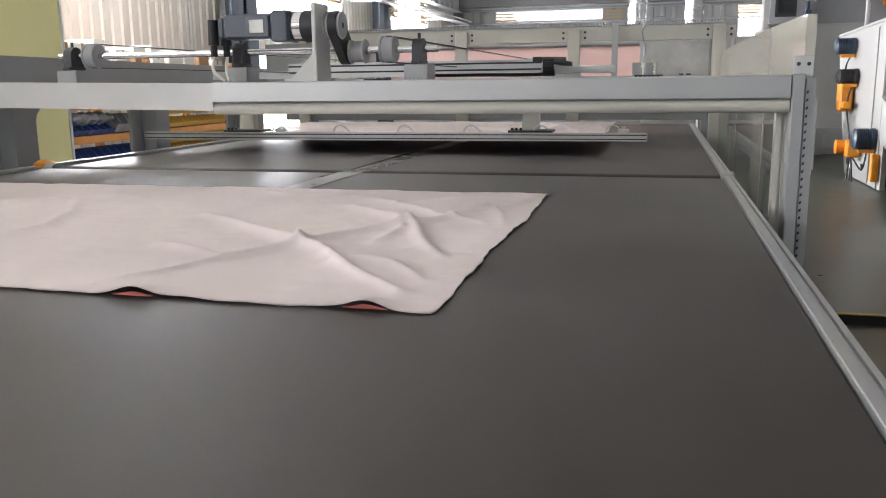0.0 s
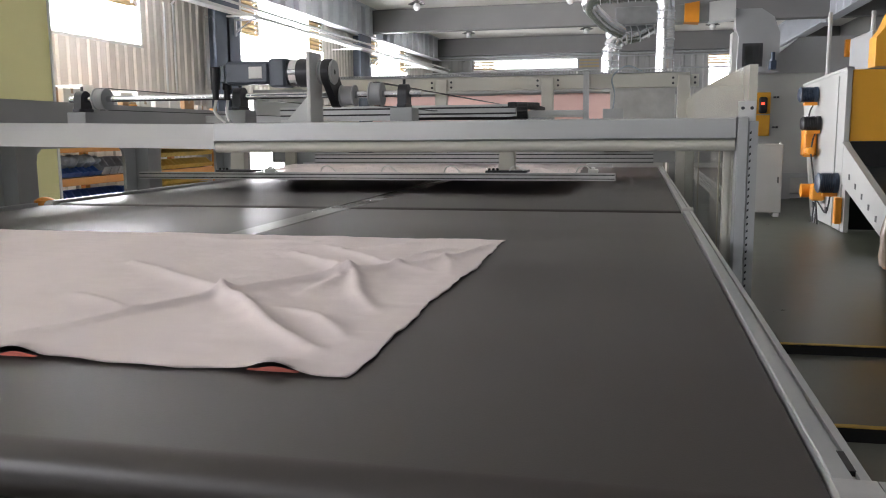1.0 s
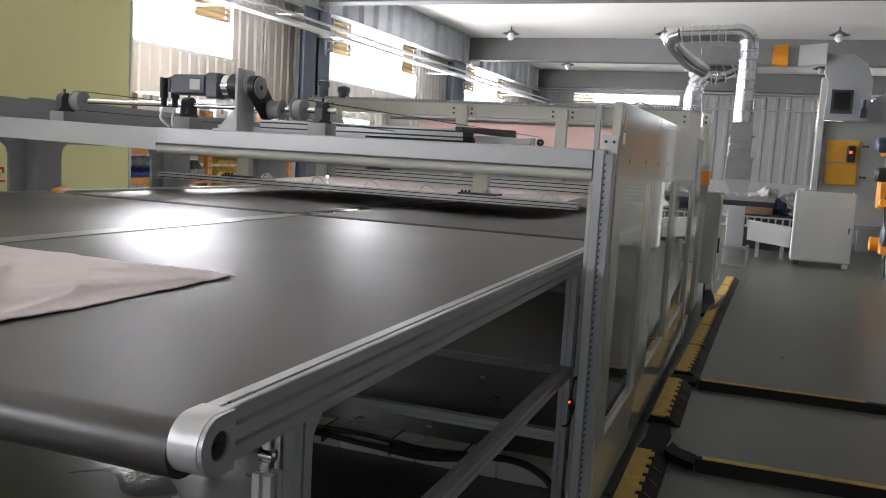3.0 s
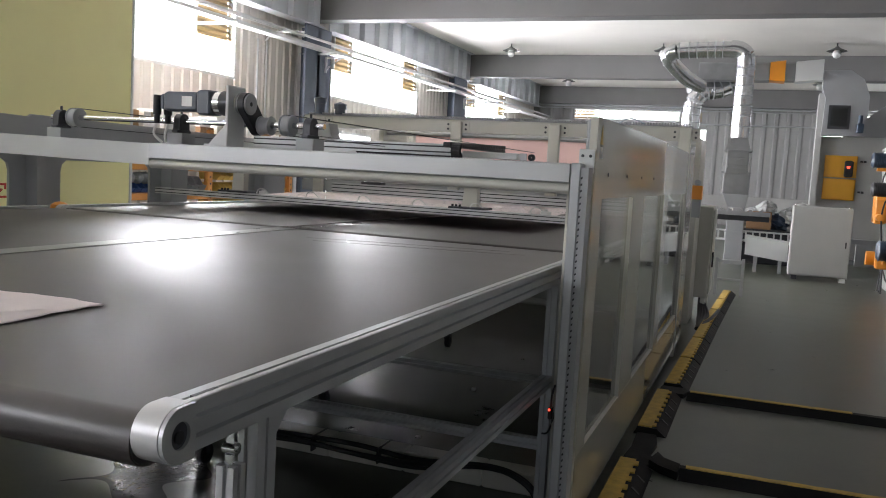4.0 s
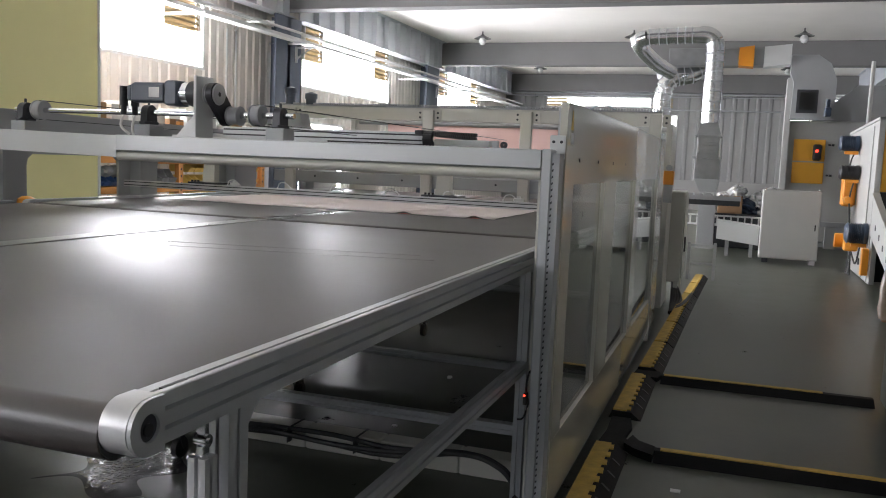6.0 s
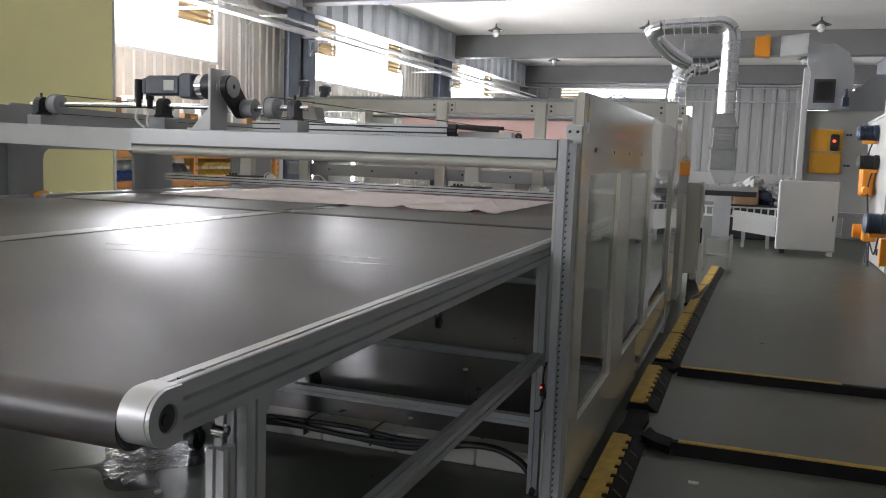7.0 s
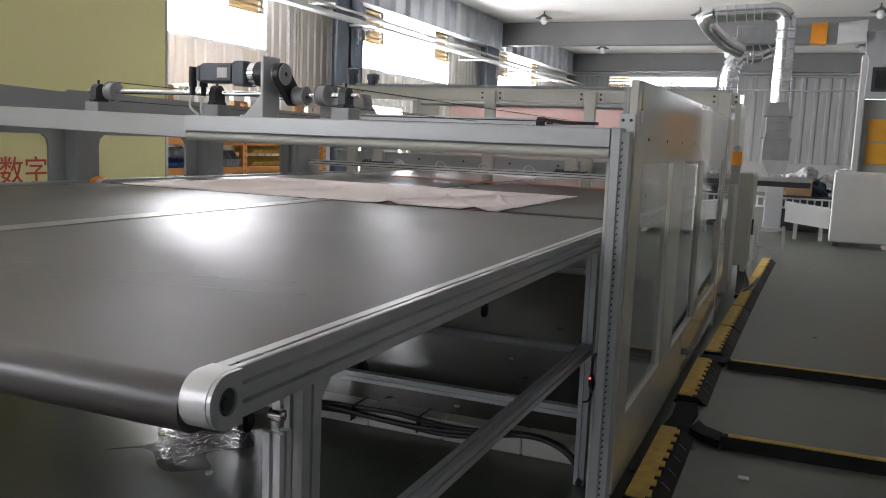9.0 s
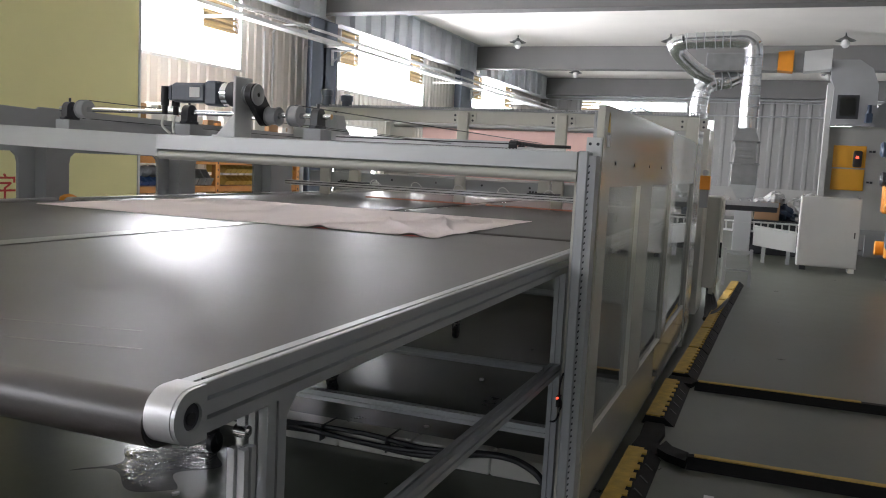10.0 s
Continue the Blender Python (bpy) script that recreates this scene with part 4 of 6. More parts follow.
part("board_sheet", Shape().box(0.05, 0.56, 8.75, 8.77, 0.0, 1.38, 0.002), M_MARBLE, low_panel)
fitting = thing("hose_fitting", "small dark valve fittings on the panel rail", "valve", at=(0.45, 7.6, 1.45))
for x in (0.40, 0.46):
    part("fitting_body", Shape().cyl((x, 7.62, 1.44), (x, 7.62, 1.52), 0.014, n=10).cyl((x, 7.62, 1.52), (x, 7.62, 1.55), 0.02, n=10), M_DARK, fitting)
    part("fitting_hose", Shape().tube(curve_points([(x, 7.62, 1.44), (x + 0.02, 7.6, 1.38), (x + 0.05, 7.62, 1.33)], 5), 0.006, 6), M_HOSE, fitting)
slot_cover = thing("box_cover", "grey sheet steel drive cover on the side frame", "machine cover", at=(-2.5, 6.9, 1.5))
part("cover_body", Shape().prism([(-3.0, 1.50), (-2.45, 1.50), (-2.45, 1.62), (-2.52, 1.72), (-2.55, 1.83), (-3.0, 1.83)], "y", 6.75, 6.92), M_GREY, slot_cover)
part("cover_bolt", Shape().cyl((-2.6, 6.749, 1.6), (-2.6, 6.742, 1.6), 0.01, n=8), M_DARK, slot_cover)

web = thing("fabric_web", "salmon pink fabric web running down over rollers", "fabric", at=(-1, 9, 0))
v, f = [], []
NX, NZ = 40, 10
for i in range(NX):
    for j in range(NZ):
        x = -2.75 + 3.0 * i / (NX - 1)
        q = j / (NZ - 1)
        v.append((x + 0.22 * q, 9.3 - 0.5 * q + 0.008 * noise.noise((x * 3, q * 4, 1)) + 0.004 * math.sin(x * 9 + q * 3), 1.28 + 0.56 * q))
f = [(i * NZ + j, (i + 1) * NZ + j, (i + 1) * NZ + j + 1, i * NZ + j + 1) for i in range(NX - 1) for j in range(NZ - 1)]
sheet = part("web_sheet", Shape().add(v, f, True), M_PINKROLL, web)
part("guide_roller", Shape().cyl((-2.9, 8.82, 1.86), (0.6, 8.82, 1.86), 0.03), M_ALU_X, web)
part("guide_roller", Shape().cyl((-2.9, 9.32, 1.26), (0.6, 9.32, 1.26), 0.03), M_ALU_X, web)
part("roller_stand", Shape().box(-2.98, -2.92, 8.75, 9.4, 0, 1.92, 0.004), M_CREAM, web)
part("roller_stand", Shape().box(0.60, 0.66, 8.75, 9.4, 0, 1.92, 0.004), M_CREAM, web)


# ---- moving gantry ----
gantry = thing("gripper_gantry", "aluminium gripper bar hung on cream brackets above the belt", "gantry", at=(-1.35, 4.98, 1.2))
part("gripper_bar", Shape().prism(slot_outline(4.955, 5.0, 1.165, 1.21, 1, 2, 0.006, 0.010), "x", -2.93, 0.175), M_CAST, gantry, "grooved aluminium gripper bar")
# black strips added inside the slots to draw their shade
for z in (1.17625, 1.19875):
    part("groove_strip", Shape().box(-2.93, 0.175, 4.9575, 4.9640, z - 0.0028, z + 0.0028), M_BLACK, gantry, "black strip standing in for shade in the groove")
part("bar_cap", Shape().box(0.1755, 0.180, 4.957, 4.998, 1.167, 1.208), M_GREY, gantry)
for x in (-0.47, -2.25):
    hang = part("hanger", Shape().prism([(x - 0.055, 1.225), (x + 0.045, 1.225), (x + 0.045, 1.52), (x - 0.030, 1.52)], "y", 5.03, 5.09), M_CREAM, gantry, "cream tapered hanger bracket")
    part("hanger_foot", Shape().box(x - 0.12, x + 0.13, 4.95, 5.10, 1.212, 1.224), M_DARK, hang)
    for dx in (-0.10, -0.075, -0.05):
        part("foot_screw", Shape().cyl((x + dx, 4.975, 1.224), (x + dx, 4.975, 1.238), 0.008, n=8), M_BLACK, hang)
for k in range(6):
    x = -2.05 + k * 0.40
    part("air_hose", Shape().tube(curve_points([(x, 4.965, 1.212), (x + 0.02, 4.955, 1.245), (x + 0.06, 4.96, 1.25), (x + 0.10, 4.975, 1.212)], 5), 0.004, 6), M_LABEL, gantry)
for x in (-2.0, 0.05):
    part("valve", Shape().box(x - 0.03, x + 0.03, 4.96, 4.99, 1.212, 1.232, 0.003).box(x - 0.01, x + 0.01, 4.965, 4.985, 1.232, 1.245), M_LABEL, gantry)
s = Shape()
for k in range(30):
    y = 4.148 + 0.034 * k
    s.box(-0.332, -0.288, y - 0.0145, y + 0.0145, 1.579 + 0.0009 * k, 1.604 + 0.0009 * k, 0.003)
part("chain_run", s, M_BLACK, gantry, "black upper run of the cable chain")
part("carriage_beam", Shape().prism(slot_outline(5.0, 5.06, 1.53, 1.575, 1, 1), "x", -2.45, -0.35), M_ALU_X, gantry)

rear_bar = thing("transfer_bar", "aluminium transfer bar in front of the rear portal", "bar", at=(-1.2, 6.4, 1.2))
part("bar", Shape().prism(slot_outline(6.40, 6.445, 1.20, 1.29, 1, 3, 0.008, 0.012), "x", -2.3, 0.42), M_ALU_X, rear_bar)
# the transfer bar's groove shade, put in as black strips
for z in (1.215, 1.245, 1.275):
    part("groove_strip", Shape().box(-2.3, 0.42, 6.402, 6.411, z - 0.0038, z + 0.0038), M_BLACK, rear_bar, "black strip standing in for shade in the groove")
for x in (-1.9, 0.15):
    part("clamp_block", Shape().box(x - 0.10, x + 0.10, 6.38, 6.46, 1.291, 1.315, 0.003), M_DARK, rear_bar)
    for dx in (-0.04, 0.04):
        part("cylinder", Shape().cyl((x + dx, 6.42, 1.316), (x + dx, 6.42, 1.40), 0.018, n=12), M_CHROME, rear_bar)
for x in (-1.9, 0.15):
    part("hanger", Shape().box(x - 0.02, x + 0.02, 6.43, 6.97, 1.40, 1.43), M_CREAM, rear_bar)

chain = thing("cable_chain", "black folding cable chain on a slotted carrier rail", "cable chain", at=(-0.3, 4.12, 1.5))
links = [(4.15 + 0.034 * k, 1.588) for k in range(24)]
bend = [(4.14 - 0.028 * math.sin(a), 1.56 + 0.028 * math.cos(a)) for a in np.linspace(0.2, math.pi, 7)]
s = Shape()
for i, (y, z) in enumerate(links):
    s.box(-0.335, -0.285, y - 0.0145, y + 0.0145, z - 0.011, z + 0.011, 0.003)
for i, (y, z) in enumerate(bend):
    s.cyl((-0.335, y, z), (-0.285, y, z), 0.015, n=8)
part("chain_links", s, M_BLACK, chain, "black plastic chain links")
part("carrier_rail", Shape().prism(slot_outline(4.16, 4.205, 1.535, 1.595, 1, 2, 0.009, 0.012), "x", -1.62, -0.35), M_ALU_X, chain)
# shade of the carrier rail's slots, as added black strips
for z in (1.55, 1.58):
    part("groove_strip", Shape().box(-1.62, -0.35, 4.1615, 4.1705, z - 0.004, z + 0.004), M_BLACK, chain, "black strip standing in for shade in the groove")
part("rail_foot", Shape().box(-0.34, -0.02, 4.30, 4.36, 1.53, 1.565, 0.003), M_WHITE, chain)
part("carrier_cable", Shape().tube(curve_points([(-0.31, 4.14, 1.532), (-0.4, 4.2, 1.525), (-0.7, 4.22, 1.528), (-0.95, 4.2, 1.528)], 6), 0.008, 8), M_HOSE, chain)
part("inner_rail", Shape().box(-1.2, 0.6, 3.95, 4.01, 1.455, 1.5025, 0.003), M_GREY, portal)

# ---- guard panel on the machine's side ----
guard = thing("guard_panel", "glossy cream sheet metal guard with three glazed openings", "machine guard", at=(0.73, 5, 0))
X0, X1 = 0.674, 0.702
WIN = [(3.15, 4.00), (4.42, 5.36), (5.62, 6.95)]
Z0, Z1 = 0.355, 1.372
part("lower_sheet", Shape().box(X0, X1, 2.96, 7.5, 0.075, Z0, 0.002), M_PANEL, guard)
o = [(2.96, Z1), (7.5, Z1), (7.5, 1.70), (5.3, 1.705), (4.1, 1.70), (3.20, 1.69), (2.96, 1.685)]
part("upper_sheet", Shape().prism(o, "x", X0, X1), M_PANEL, guard)
ends = [2.96] + [e for w in WIN for e in w] + [7.5]
for k in range(0, len(ends), 2):
    part("mullion_sheet", Shape().box(X0, X1, ends[k], ends[k + 1], Z0, Z1), M_PANEL, guard)
for y0, y1 in WIN:
    pane = part("pane", Shape().box(0.678, 0.683, y0 + 0.002, y1 - 0.002, Z0 + 0.002, Z1 - 0.002), M_GLASS, guard)
    pane.visible_shadow = False
for k in range(7):
    part("rivet", Shape().cyl((X1, 3.25 + k * 0.5, 1.47), (X1 + 0.003, 3.25 + k * 0.5, 1.47), 0.008, n=8), M_DARK, guard)
part("warning_label", Shape().prism([(3.03, 1.585), (3.085, 1.585), (3.0575, 1.662)], "x", X1 + 0.0005, X1 + 0.0015), M_RAMPY, guard)
part("notice_label", Shape().box(X1 + 0.0005, X1 + 0.0015, 3.03, 3.085, 1.53, 1.575), M_LABEL, guard)
solid("machine_plinth", Shape().box(0.60, 0.672, 3.05, 7.4, 0.0, 0.074), M_DARK, "dark base strip under the guard", "plinth")
cabi = thing("control_cabinet", "tall beige control cabinet behind the guard", "cabinet", at=(0.75, 9.6, 0))
part("cabinet_body", Shape().box(0.56, 0.80, 9.3, 9.9, 0.22, 1.22, 0.01), M_CREAM, cabi)
part("cabinet_door", Shape().box(0.802, 0.815, 9.34, 9.86, 0.26, 1.18, 0.003), M_CREAM, cabi)
part("door_handle", Shape().box(0.816, 0.835, 9.42, 9.45, 0.55, 0.72, 0.004), M_BLACK, cabi)
for x, y in ((0.60, 9.34), (0.76, 9.34), (0.60, 9.86), (0.76, 9.86)):
    part("leg", Shape().box(x - 0.025, x + 0.025, y - 0.025, y + 0.025, 0.0, 0.22), M_CREAM, cabi)
hoses = thing("hose_bundle", "loose black hoses on the floor under the cabinet", "hose", at=(0.8, 9.2, 0))
for k in range(4):
    part("hose", Shape().tube(curve_points([(0.72, 9.5, 0.22), (0.75 + 0.03 * k, 9.1, 0.06), (0.78, 8.7 - 0.1 * k, 0.022), (0.88, 8.9, 0.05), (0.93, 9.7 + 0.1 * k, 0.03)], 6), 0.02, 8), M_HOSE, hoses)
sens = thing("orange_actuator", "orange actuator box with black cable chain on the rail", "actuator", at=(0.7, 8.6, 1.3))
part("actuator_body", Shape().box(0.62, 0.72, 8.5, 8.62, 1.30, 1.44, 0.006), M_ORANGE, sens)
part("actuator_head", Shape().cyl((0.67, 8.5, 1.47), (0.67, 8.62, 1.47), 0.03, n=12), M_GREY, sens)
part("actuator_stand", Shape().box(0.63, 0.71, 8.52, 8.60, 1.12, 1.30), M_GREY, sens)

# ---- floor ramps ----
def ramp_module(name, label, length, group):
    """A floor cable ramp: yellow top with a toothed edge, black sloping flanks. It lies along its own y axis."""
    top = thing(name, label, "cable ramp", group)
    part("flank", Shape().prism([(0.0, 0.0), (0.185, 0.0), (0.128, 0.045), (0.018, 0.045)], "y", 0.0, length), M_RUBBER, top, "black sloping rubber flank")
    n = max(3, int(length / 0.12))
    o = [(0.022, 0.01), (0.100, 0.01)]
    for k in range(n):
        a = 0.01 + (length - 0.02) * (k + 0.25) / n
        b = 0.01 + (length - 0.02) * (k + 0.75) / n
        o += [(0.100, a), (0.122, a), (0.118, b), (0.100, b)]
    o += [(0.100, length - 0.01), (0.022, length - 0.01)]
    part("lid", Shape().prism(o, "z", 0.046, 0.053), M_RAMPY, top, "scuffed yellow toothed lid")
    for u in (0.22, 0.40, 0.58, 0.76):
        part("drain_notch", Shape().prism([(0.133, 0.0425), (0.168, 0.0150), (0.172, 0.0150), (0.138, 0.0430)], "y", length * u, length * u + 0.02), M_BLACK, top)
    return top


base_ramp = ramp_module("cable_ramp", "yellow-topped black rubber cable ramp on the floor", 0.96, "cable ramps along the machine")
base_ramp.matrix_world = pose(0.718, 3.04, 0)
for y, x, a in ((2.05, 0.716, 0), (1.06, 0.714, 0), (4.60, 0.717, 0), (5.78, 0.740, -1.0), (6.765, 0.757, -1.0), (7.75, 0.774, -1.1), (8.735, 0.793, -1.3), (9.72, 0.816, -1.4), (10.705, 0.840, -1.5)):
    copy_thing(base_ramp, pose(x, y, 0, 0, 0, a))
join_ramp = thing("black_ramp_joint", "black rubber corner joint between ramps", "ramp joint", at=(0.8, 4.2, 0))
part("joint_body", Shape().prism([(0.73, 4.02), (0.87, 4.02), (0.905, 4.10), (0.86, 4.22), (0.875, 4.40), (0.85, 4.58), (0.74, 4.58), (0.75, 4.3)], "z", 0.0, 0.018), M_RUBBER, join_ramp)
part("joint_arm", Shape().prism([(0.872, 4.06), (0.93, 3.99), (1.025, 3.93), (1.028, 4.07), (0.94, 4.13), (0.90, 4.21)], "z", 0.0, 0.040), M_RUBBER, join_ramp)
far_joint = thing("black_ramp_joint", "black rubber joint beside the second aisle ramp", "ramp joint", at=(0.85, 5.67, 0))
part("joint_body", Shape().prism([(0.735, 5.575), (0.91, 5.575), (0.925, 5.66), (0.915, 5.76), (0.75, 5.76)], "z", 0.0, 0.030), M_RUBBER, far_joint)


def cross_ramp(x, y, length, ang, lid0, lid1):
    """A narrow floor ramp across the aisle."""
    top = thing("aisle_ramp", "narrow black rubber ramp with a yellow strip across the aisle", "cable ramp", "ramps across the aisle", at=(0, 0, 0))
    part("flank", Shape().prism([(-0.075, 0.0), (0.075, 0.0), (0.04, 0.045), (-0.01, 0.045)], "x", 0.0, length), M_RUBBER, top)
    v = Shape()
    n = 24
    pts = []
    for k in range(n + 1):
        u = lid0 + (lid1 - lid0) * k / n
        pts.append((u, 0.032 + 0.004 * math.sin(k * 1.7)))
    part("lid", v.prism(pts + [(lid1, -0.008), (lid0, -0.008)], "z", 0.0455, 0.0505), M_RAMPY, top)
    top.matrix_world = pose(x, y, 0, 0, 0, ang)
    return top


cross_ramp(0.93, 5.60, 1.32, 1.5, 0.02, 1.02)
cross_ramp(1.03, 4.00, 1.5, 1.5, 0.03, 1.45)
solid("paper_scrap", Shape().box(1.14, 1.185, 3.58, 3.615, 0.0, 0.004).moved(Matrix.Identity(4)), M_LABEL, "small white paper scrap on the floor", "litter")

# ---- fabric pieces on the belt ----
CL_X0, CL_X1, CL_LEN, STRIPS = -2.62, -0.14, 1.66, 24
V_BELT = 0.457


# fold lines on the sheet as (x, distance from the leading edge), with width and height
RIDGES = [([(-0.87, 0.06), (-0.75, 0.32), (-0.65, 0.53), (-0.5, 0.81), (-0.26, 1.16), (-0.17, 1.5)], 0.020, 0.020),
          ([(-1.14, 0.96), (-0.9, 0.76), (-0.7, 0.60), (-0.55, 0.47), (-0.39, 0.26), (-0.24, 0.12)], 0.026, 0.028),
          ([(-0.74, 1.22), (-0.56, 1.01), (-0.42, 0.86), (-0.33, 0.62), (-0.24, 0.45)], 0.025, 0.023),
          ([(-0.70, 1.39), (-0.54, 1.21), (-0.39, 1.04), (-0.26, 0.98)], 0.021, 0.019),
          ([(-1.75, 0.25), (-1.53, 0.49), (-1.47, 0.62), (-1.6, 0.9), (-1.8, 1.2)], 0.037, 0.019),
          ([(-1.0, 0.50), (-0.86, 0.42), (-0.74, 0.34)], 0.022, 0.014),
          ([(-0.38, 1.18), (-0.30, 1.36), (-0.20, 1.42)], 0.019, 0.013),
          ([(-0.45, 0.42), (-0.33, 0.36), (-0.22, 0.22)], 0.022, 0.014),
          ([(-0.52, 0.98), (-0.44, 0.80), (-0.46, 0.62)], 0.030, 0.014),
          ([(-0.30, 1.28), (-0.22, 1.12), (-0.17, 0.9)], 0.022, 0.012),
          ([(-0.62, 1.30), (-0.45, 1.46), (-0.32, 1.56)], 0.022, 0.012),
          ([(-1.35, 1.55), (-1.05, 1.45), (-0.8, 1.48)], 0.025, 0.012),
          ([(-2.5, 0.9), (-2.1, 1.0), (-1.7, 1.35)], 0.031, 0.017)]


def sheet_heights(X, Q, seed):
    """Height of the cloth above the belt over a grid: crossing folds, small puckers, lifted bits of the edge."""
    H = np.full(X.shape, 0.0042)
    for line, w, a in RIDGES:
        best = np.full(X.shape, 9.0)
        run = np.zeros(X.shape)
        for k, ((ax, aq), (bx, bq)) in enumerate(zip(line, line[1:])):
            ux, uq = bx - ax, bq - aq
            t = np.clip(((X - ax) * ux + (Q - aq) * uq) / (ux * ux + uq * uq), 0, 1)
            d = np.hypot(X - ax - t * ux, Q - aq - t * uq)
            run = np.where(d < best, (k + t) / (len(line) - 1), run)
            best = np.minimum(best, d)
        swell = 0.35 + 0.65 * np.sin(np.pi * np.clip(run, 0.04, 0.96))
        H += a * swell * np.exp(-(best / (0.8 * w)) ** 1.3)
    for i in range(X.shape[0]):
        for j in range(X.shape[1]):
            x, q = X[i, j], Q[i, j]
            H[i, j] += 0.007 * max(0, noise.noise((x * 3.1 + seed, q * 3.1, 0.3 + seed))) + 0.0035 * abs(noise.noise((x * 8 + q * 3, q * 8 - x * 3, seed))) + 0.0010 * noise.noise((x * 34, q * 34, seed))
    for ex in (-0.27, -0.76):
        H += 0.016 * np.exp(-((X - ex) / 0.045) ** 2 - (Q / 0.05) ** 2)
    return H


def fabric_sheet(seed, label):
    """A sheet of cloth in narrow strips across the belt; each strip has its own origin on the belt line."""
    top = thing("fabric_sheet", label, "fabric sheet", "fabric sheets")
    strips = []
    step, NXC, NQ = CL_LEN / STRIPS, 260, 8
    q = np.linspace(0, CL_LEN, STRIPS * (NQ - 1) + 1)
    right = CL_X1 + 0.005 * np.sin(q * 7 + seed) + 0.004 * np.sin(q * 19) + 0.002 * np.sin(q * 61)
    X = CL_X0 + (right - CL_X0)[None, :] * np.linspace(0, 1, NXC)[:, None]
    Q = np.repeat(q[None, :], NXC, 0)
    H = sheet_heights(X, Q, seed)
    gx = np.gradient(H, axis=0) / np.gradient(X, axis=0)
    gq = np.gradient(H, axis=1) / np.gradient(Q, axis=1)
    near = np.clip(1 - Q / 0.15, 0, 1) + np.clip((Q - CL_LEN + 0.15) / 0.15, 0, 1)
    Y = Q + (0.004 * np.sin(X * 6 + seed) + 0.004 * np.sin(X * 17 + 2 * seed) + 0.0025 * np.sin(X * 47)) * near
    for n in range(STRIPS):
        a = n * (NQ - 1)
        v, ns = [], []
        for i in range(NXC):
            for j in range(a, a + NQ):
                v.append((X[i, j], Y[i, j] - step * (n + 0.5), H[i, j]))
                ns.append(Vector((-gx[i, j], -gq[i, j], 1)).normalized())
        f = [(i * NQ + j, (i + 1) * NQ + j, (i + 1) * NQ + j + 1, i * NQ + j + 1) for i in range(NXC - 1) for j in range(NQ - 1)]
        rims = [[(NXC - 1) * NQ + j for j in reversed(range(NQ))], list(range(NQ))]
        if n == 0:
            rims.append([i * NQ for i in reversed(range(NXC))])
        if n == STRIPS - 1:
            rims.append([i * NQ + NQ - 1 for i in range(NXC)])
        for r in rims:
            k = len(v)
            v += [(v[m][0], v[m][1], max(0.0005, v[m][2] - 0.0035)) for m in r]
            ns += [ns[m] for m in r]
            f += [(r[m], r[m + 1], k + m + 1, k + m) for m in range(len(r) - 1)]
        me = bpy.data.meshes.new("fabric_strip")
        me.from_pydata(v, [], f)
        me.polygons.foreach_set("use_smooth", [True] * len(f))
        me.normals_split_custom_set_from_vertices(ns)
        me.materials.append(M_CLOTH)
        st = new("fabric_strip", me)
        st.parent = top
        if n == 0:
            for ex in (-0.27, -0.76):
                hv = [(ex + 0.045 * (2 * i / 12 - 1), 0.004 - step * 0.5 + 0.010 * d, 0.001 + d * max(0.001, 0.007 * math.exp(-((2 * i / 12 - 1) * 0.045 / 0.03) ** 2) - 0.001)) for d in (0, 1) for i in range(13)]
                hem = part("hem", Shape().add(hv, [(i, i + 1, 14 + i, 13 + i) for i in range(12)], True), M_HEM, None, "rose red folded hem under the lifted edge")
                hem.parent = st
        strips.append((st, step * (n + 0.5)))
    return top, strips


sheet_a = fabric_sheet(0.4, "wrinkled pale pink fleece sheet lying on the conveyor belt")
sheet_b = fabric_sheet(2.7, "pale pink fleece sheet carried out from under the gantry")
splice = thing("belt_splice", "thin shiny splice line across the moving belt", "belt splice", at=(0, 0, 0))
part("splice_line", Shape().prism([(-0.70, -0.133), (0.30, 0.075), (0.30, 0.079), (-0.70, -0.129)], "z", 0.0004, 0.0012), M_SPLICE, splice)
part("splice_line", Shape().prism([(-0.80, -0.014), (0.20, 0.194), (0.20, 0.197), (-0.80, -0.011)], "z", 0.0004, 0.0012), M_SPLICE, splice)

edge = thing("waiting_fabric_edge", "salmon-red folded fabric edge waiting under the rear portal", "fabric edge", at=(-1.2, 6.75, BELT))
for x0, x1 in ((-2.2, -1.17), (-1.02, -0.87), (-0.84, -0.12)):
    part("folded_edge", Shape().prism([(6.735, BELT + 0.001), (6.775, BELT + 0.001), (6.770, BELT + 0.012), (6.742, BELT + 0.013)], "x", x0, x1), M_EDGE, edge)


# ---- yellow board and parts rack ----
board = thing("notice_board_wall", "large yellow partition board with red lettering", "partition", at=(-6.0, 4, 0))
part("board_sheet", Shape().box(-6.06, -6.0, -3.0, 8.03, 0.35, 3.4, 0.004), M_YBOARD, board, "yellow painted board")
part("edge_trim", Shape().box(-6.07, -5.99, 8.032, 8.07, 0.0, 3.4, 0.003), M_WHITE, board)
part("board_foot", Shape().box(-6.10, -5.95, -3.0, 8.03, 0.0, 0.348), M_GREY, board)


def lettering(text, x, y, z, size, material, parent, turn):
    c = bpy.data.curves.new("lettering", 'FONT')
    c.body, c.size, c.extrude = text, size, 0.002
    ob = new("lettering", c)
    ob.data.materials.append(material)
    ob.parent = parent
    ob.matrix_parent_inverse = Matrix.Translation(-parent.location)
    ob.matrix_basis = Matrix.Translation((x, y, z)) @ turn
    return ob


